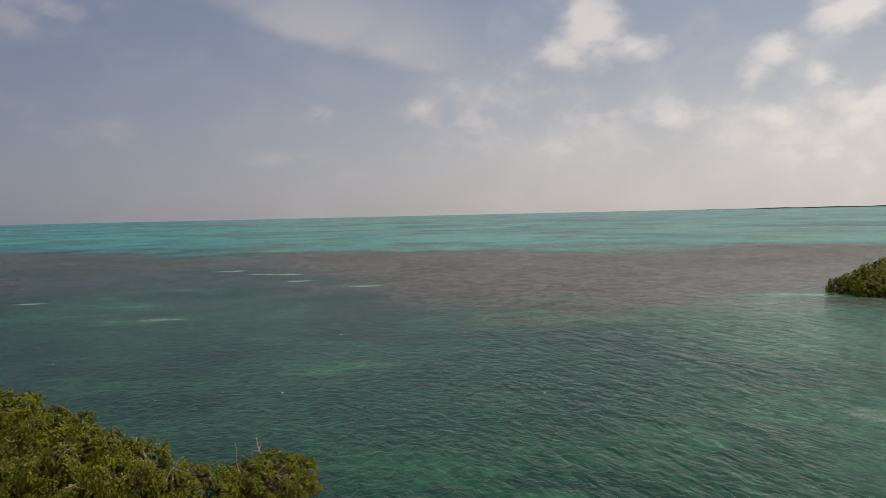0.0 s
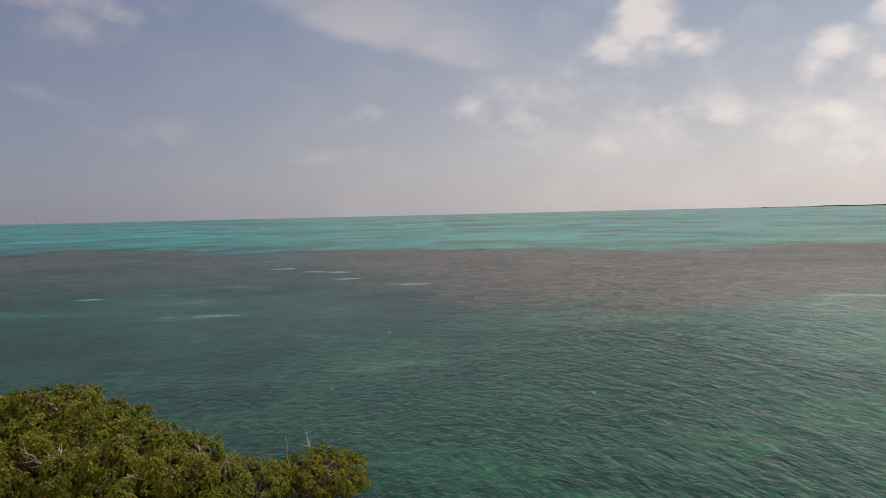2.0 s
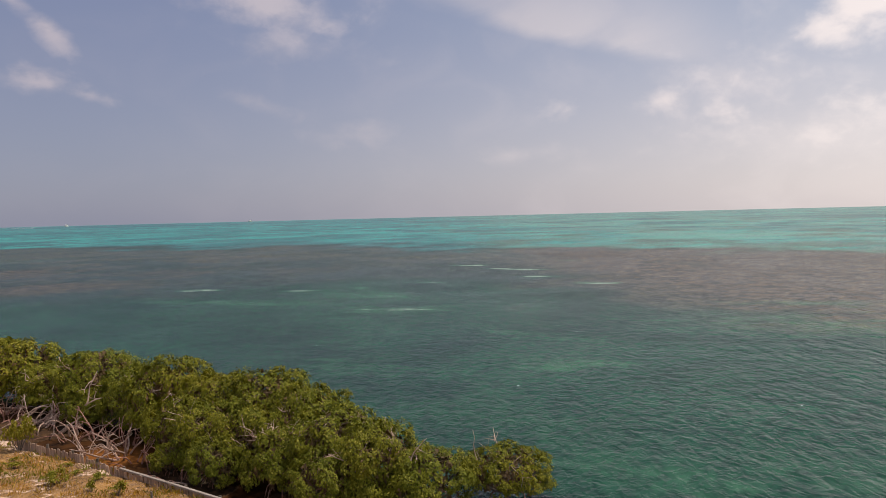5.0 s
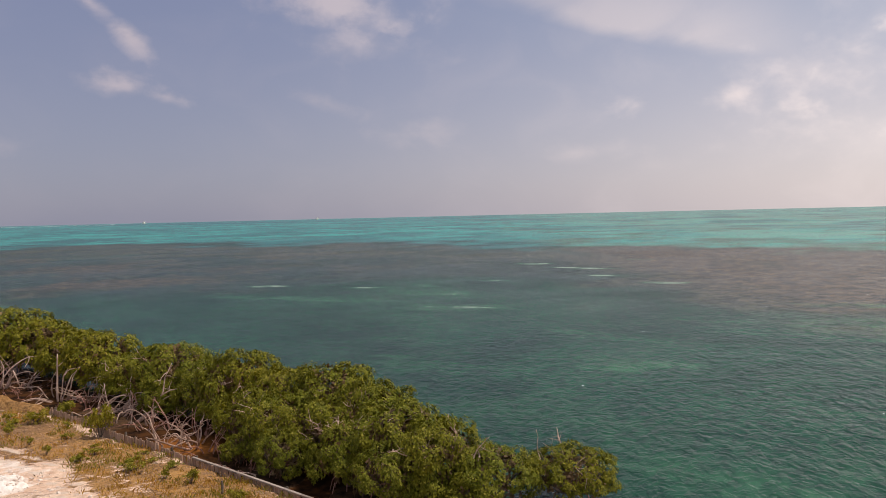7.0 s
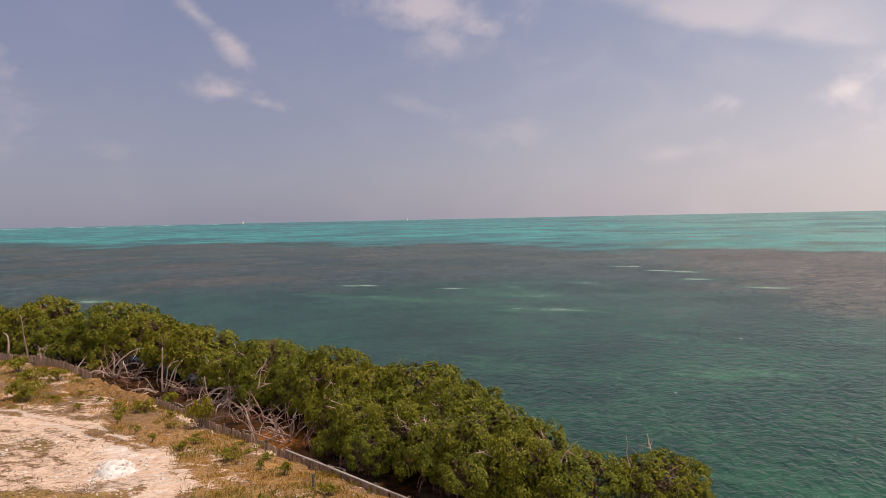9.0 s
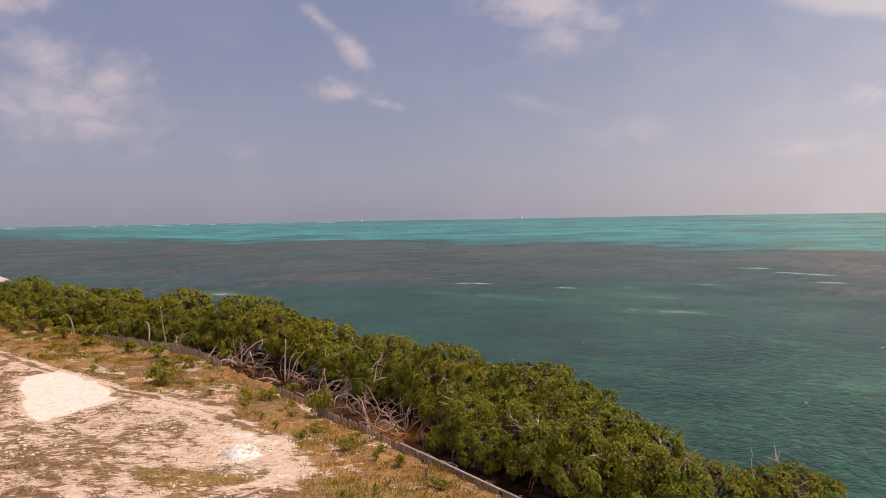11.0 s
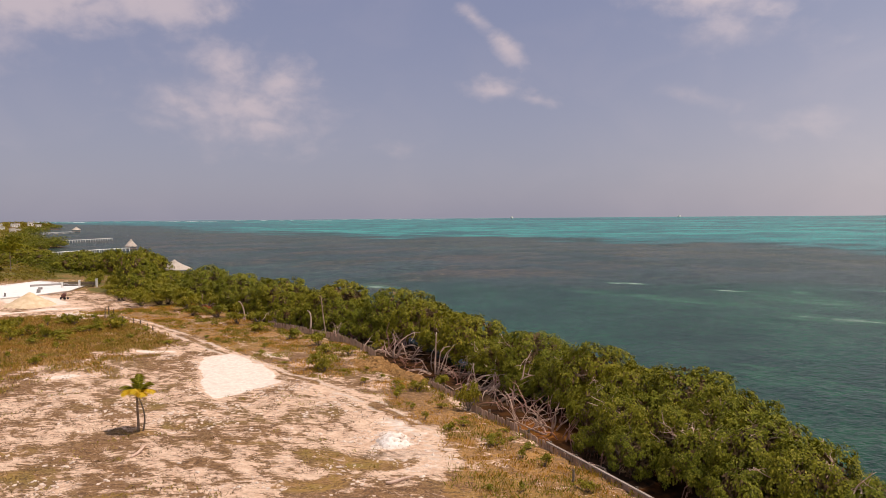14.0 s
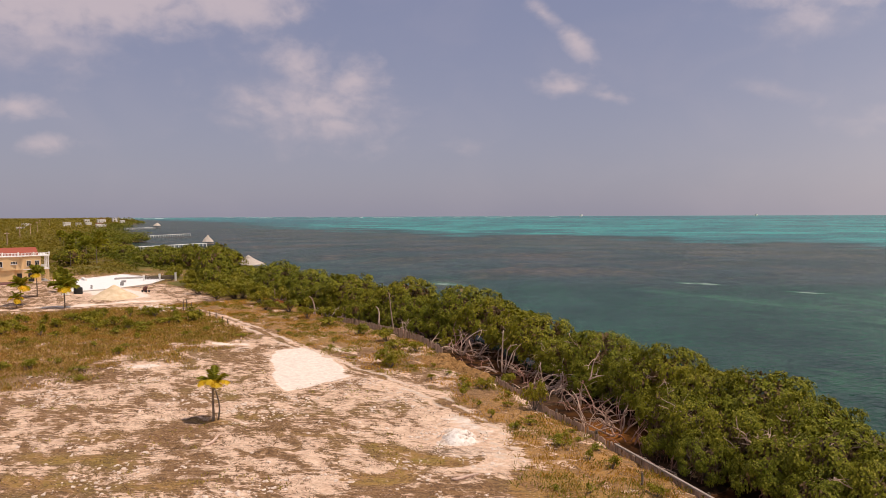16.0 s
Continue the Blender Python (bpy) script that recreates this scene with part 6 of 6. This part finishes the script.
boat(45.3, 4300, 4.0, "white motor boat at the reef")

# ---------------------------------------------------------------- far houses and poles


def villa(x, y, w, d, h, roofed, label):
    t = thing("villa", x, y, 0.4, label, "house", "far houses")
    part("wall", box(-d / 2, -w / 2, 0, d / 2, w / 2, h, 0.05), WHITE, t)
    part("roof", box(-d / 2 - .4, -w / 2 - .4, h, d / 2 + .4, w / 2 + .4, h + .4, 0.05), RED if roofed else WHITE, t)
    n = max(2, int(w / 3.5))
    for s in range(int(h / 3)):
        for i in range(n):
            q = -w / 2 + w * (i + .5) / n
            part("window", box(d / 2 - .05, q - .6, 1 + 3 * s, d / 2 + .05, q + .6, 2.3 + 3 * s), GLASS, t)


for x, y, w, d, h, rf in [(-905, 72, 9, 8, 5, 0), (-905, 112, 10, 8, 6.5, 0), (-915, 125, 7, 8, 5.5, 0), (-960, 142, 8, 9, 5.5, 0), (-740, 55, 8, 7, 3.4, 0), (-790, 128, 12, 7, 4.6, 0), (-1180, 190, 10, 10, 8, 0),
                         (-1250, 205, 10, 10, 9, 1), (-1220, 178, 9, 10, 8, 0), (-1150, 215, 8, 8, 6.5, 0), (-1400, 250, 12, 12, 10, 0), (-880, 140, 7, 8, 5, 1)]:
    villa(x, y, w * 0.72, d, h * 0.9, rf, "white far-off house above the trees")
for i, (x, y, h) in enumerate([(-330, 20, 7), (-420, 31, 8), (-520, 44, 8.5), (-620, 57, 9), (-800, 76, 9.5), (-840, 88, 9.5)]):
    t = thing("utility_pole", x, y, 0.4, "grey wooden utility pole above the bush", "pole", "utility poles")
    child("pole", mesh_of("pole", *tube([(0, 0, -0.3), (0, 0, h * .5), (0, 0, h)], [0.20, 0.18, 0.15], 8), DRIFT), t)
    part("cross_arm", box(-.08, -1.0, h - .8, .08, 1.0, h - .62, 0.02), DRIFT, t)

# low wooded rise along the horizon
r = np.random.default_rng(91)
parts = []
for i in range(900):
    x = -r.uniform(1300, 3600)
    y = r.uniform(0.03 * -x, float(edge_y(np.array(x))))
    bump_h = 2.0 + 7.5 * math.exp(-((math.degrees(math.atan2(-x, y)) - 79.5) / 2.4) ** 2)
    lobes = [(x, y, bump_h * r.uniform(.1, .7), 9 * r.uniform(.6, 1.2), bump_h * .35) for _ in range(3)]
    parts.append(leaf_quads(r, lobes, 46, 1.5, 0.4, 0.4))
tagged(new("far_woods", quads_mesh("far_woods", np.concatenate(parts), LEAF_FAR)), "far dark woods along the horizon", "woods", kind="stuff")

# ---------------------------------------------------------------- board walls that hold the bank


def plank(i):
    r = np.random.default_rng(800 + i)
    w = 0.092
    bm = bmesh.new()
    t = 0.88 + 0.05 * r.normal()
    q = [(-w, 0), (w, 0), (w * .97, t + .03 * r.normal()), (-w * .97, t)]
    a = [bm.verts.new((x, -.025, z - 0.75 * (z == 0))) for x, z in q]
    b = [bm.verts.new((x, .025, z - 0.75 * (z == 0))) for x, z in q]
    bm.faces.new(a)
    bm.faces.new(b[::-1])
    for j in range(4):
        bm.faces.new((a[j], b[j], b[(j + 1) % 4], a[(j + 1) % 4]))
    bmesh.ops.recalc_face_normals(bm, faces=bm.faces)
    me = bpy.data.meshes.new("board")
    bm.to_mesh(me)
    bm.free()
    me.materials.append(BOARD)
    return me


PLANKS = [plank(i) for i in range(6)]
POST = mesh_of("post", *tube([(0, 0, -0.9), (0, 0, 0.4), (0.01, 0, 0.98)], [0.08, 0.08, 0.07], 7), BARK)


def board_wall(points, level, label, railed):
    t = thing("board_wall", 0, 0, 0, label, "retaining wall", "board walls")
    n = 0
    for (ax, ay), (bx, by) in zip(points, points[1:]):
        a, b = Vector((ax, ay, 0)), Vector((bx, by, 0))
        ln, turn = (b - a).length, math.degrees(math.atan2(by - ay, bx - ax))
        m = int(ln / 0.215)
        for i in range(m):
            q = a.lerp(b, (i + .5) / m)
            n += 1
            z = level(q.x)
            ob = child("board", PLANKS[int(rng.integers(6))], t)
            ob.matrix_basis = pose(q.x, q.y, z + rng.normal(0, .018), rng.normal(0, 3.0), rng.normal(0, 1.6), turn)
            if n % 11 == 0:
                c = child("post", POST, t)
                c.matrix_basis = pose(q.x + .1, q.y + .12, z, 0, 0, turn)
        if railed(ax):
            bm = box(0, -.07, 0.86, ln, .07, 0.95, 0.01)
            bmesh.ops.transform(bm, matrix=Matrix.Translation((ax, ay, level(ax))) @ Matrix.Rotation(radians(turn), 4, "Z") @ Matrix.Rotation(-math.atan2(level(bx) - level(ax), ln), 4, "Y"), verts=bm.verts)
            part("top_rail", bm, RAIL, t, "pale top rail")


board_wall([(-9.0, 25.2), (-14.0, 26.4), (-19.4, 27.9), (-23.5, 29.05), (-27.8, 30.15), (-32, 31.35), (-36, 32.25), (-39.5, 33.45), (-44.3, 34.75)], lambda x: float(np.interp(x, [-44, -32, -22, -9], [0.15, 0.06, -0.12, -0.2])),
           "weathered grey board wall along the mangrove bank", lambda x: x > -27)
board_wall([(-55.6, 37.5), (-59.5, 38.8), (-63, 39.65), (-68.4, 40.05), (-74.8, 39.55), (-80.5, 39.2)], lambda x: 0.42,
           "leaning grey board wall by the inlet", lambda x: False)
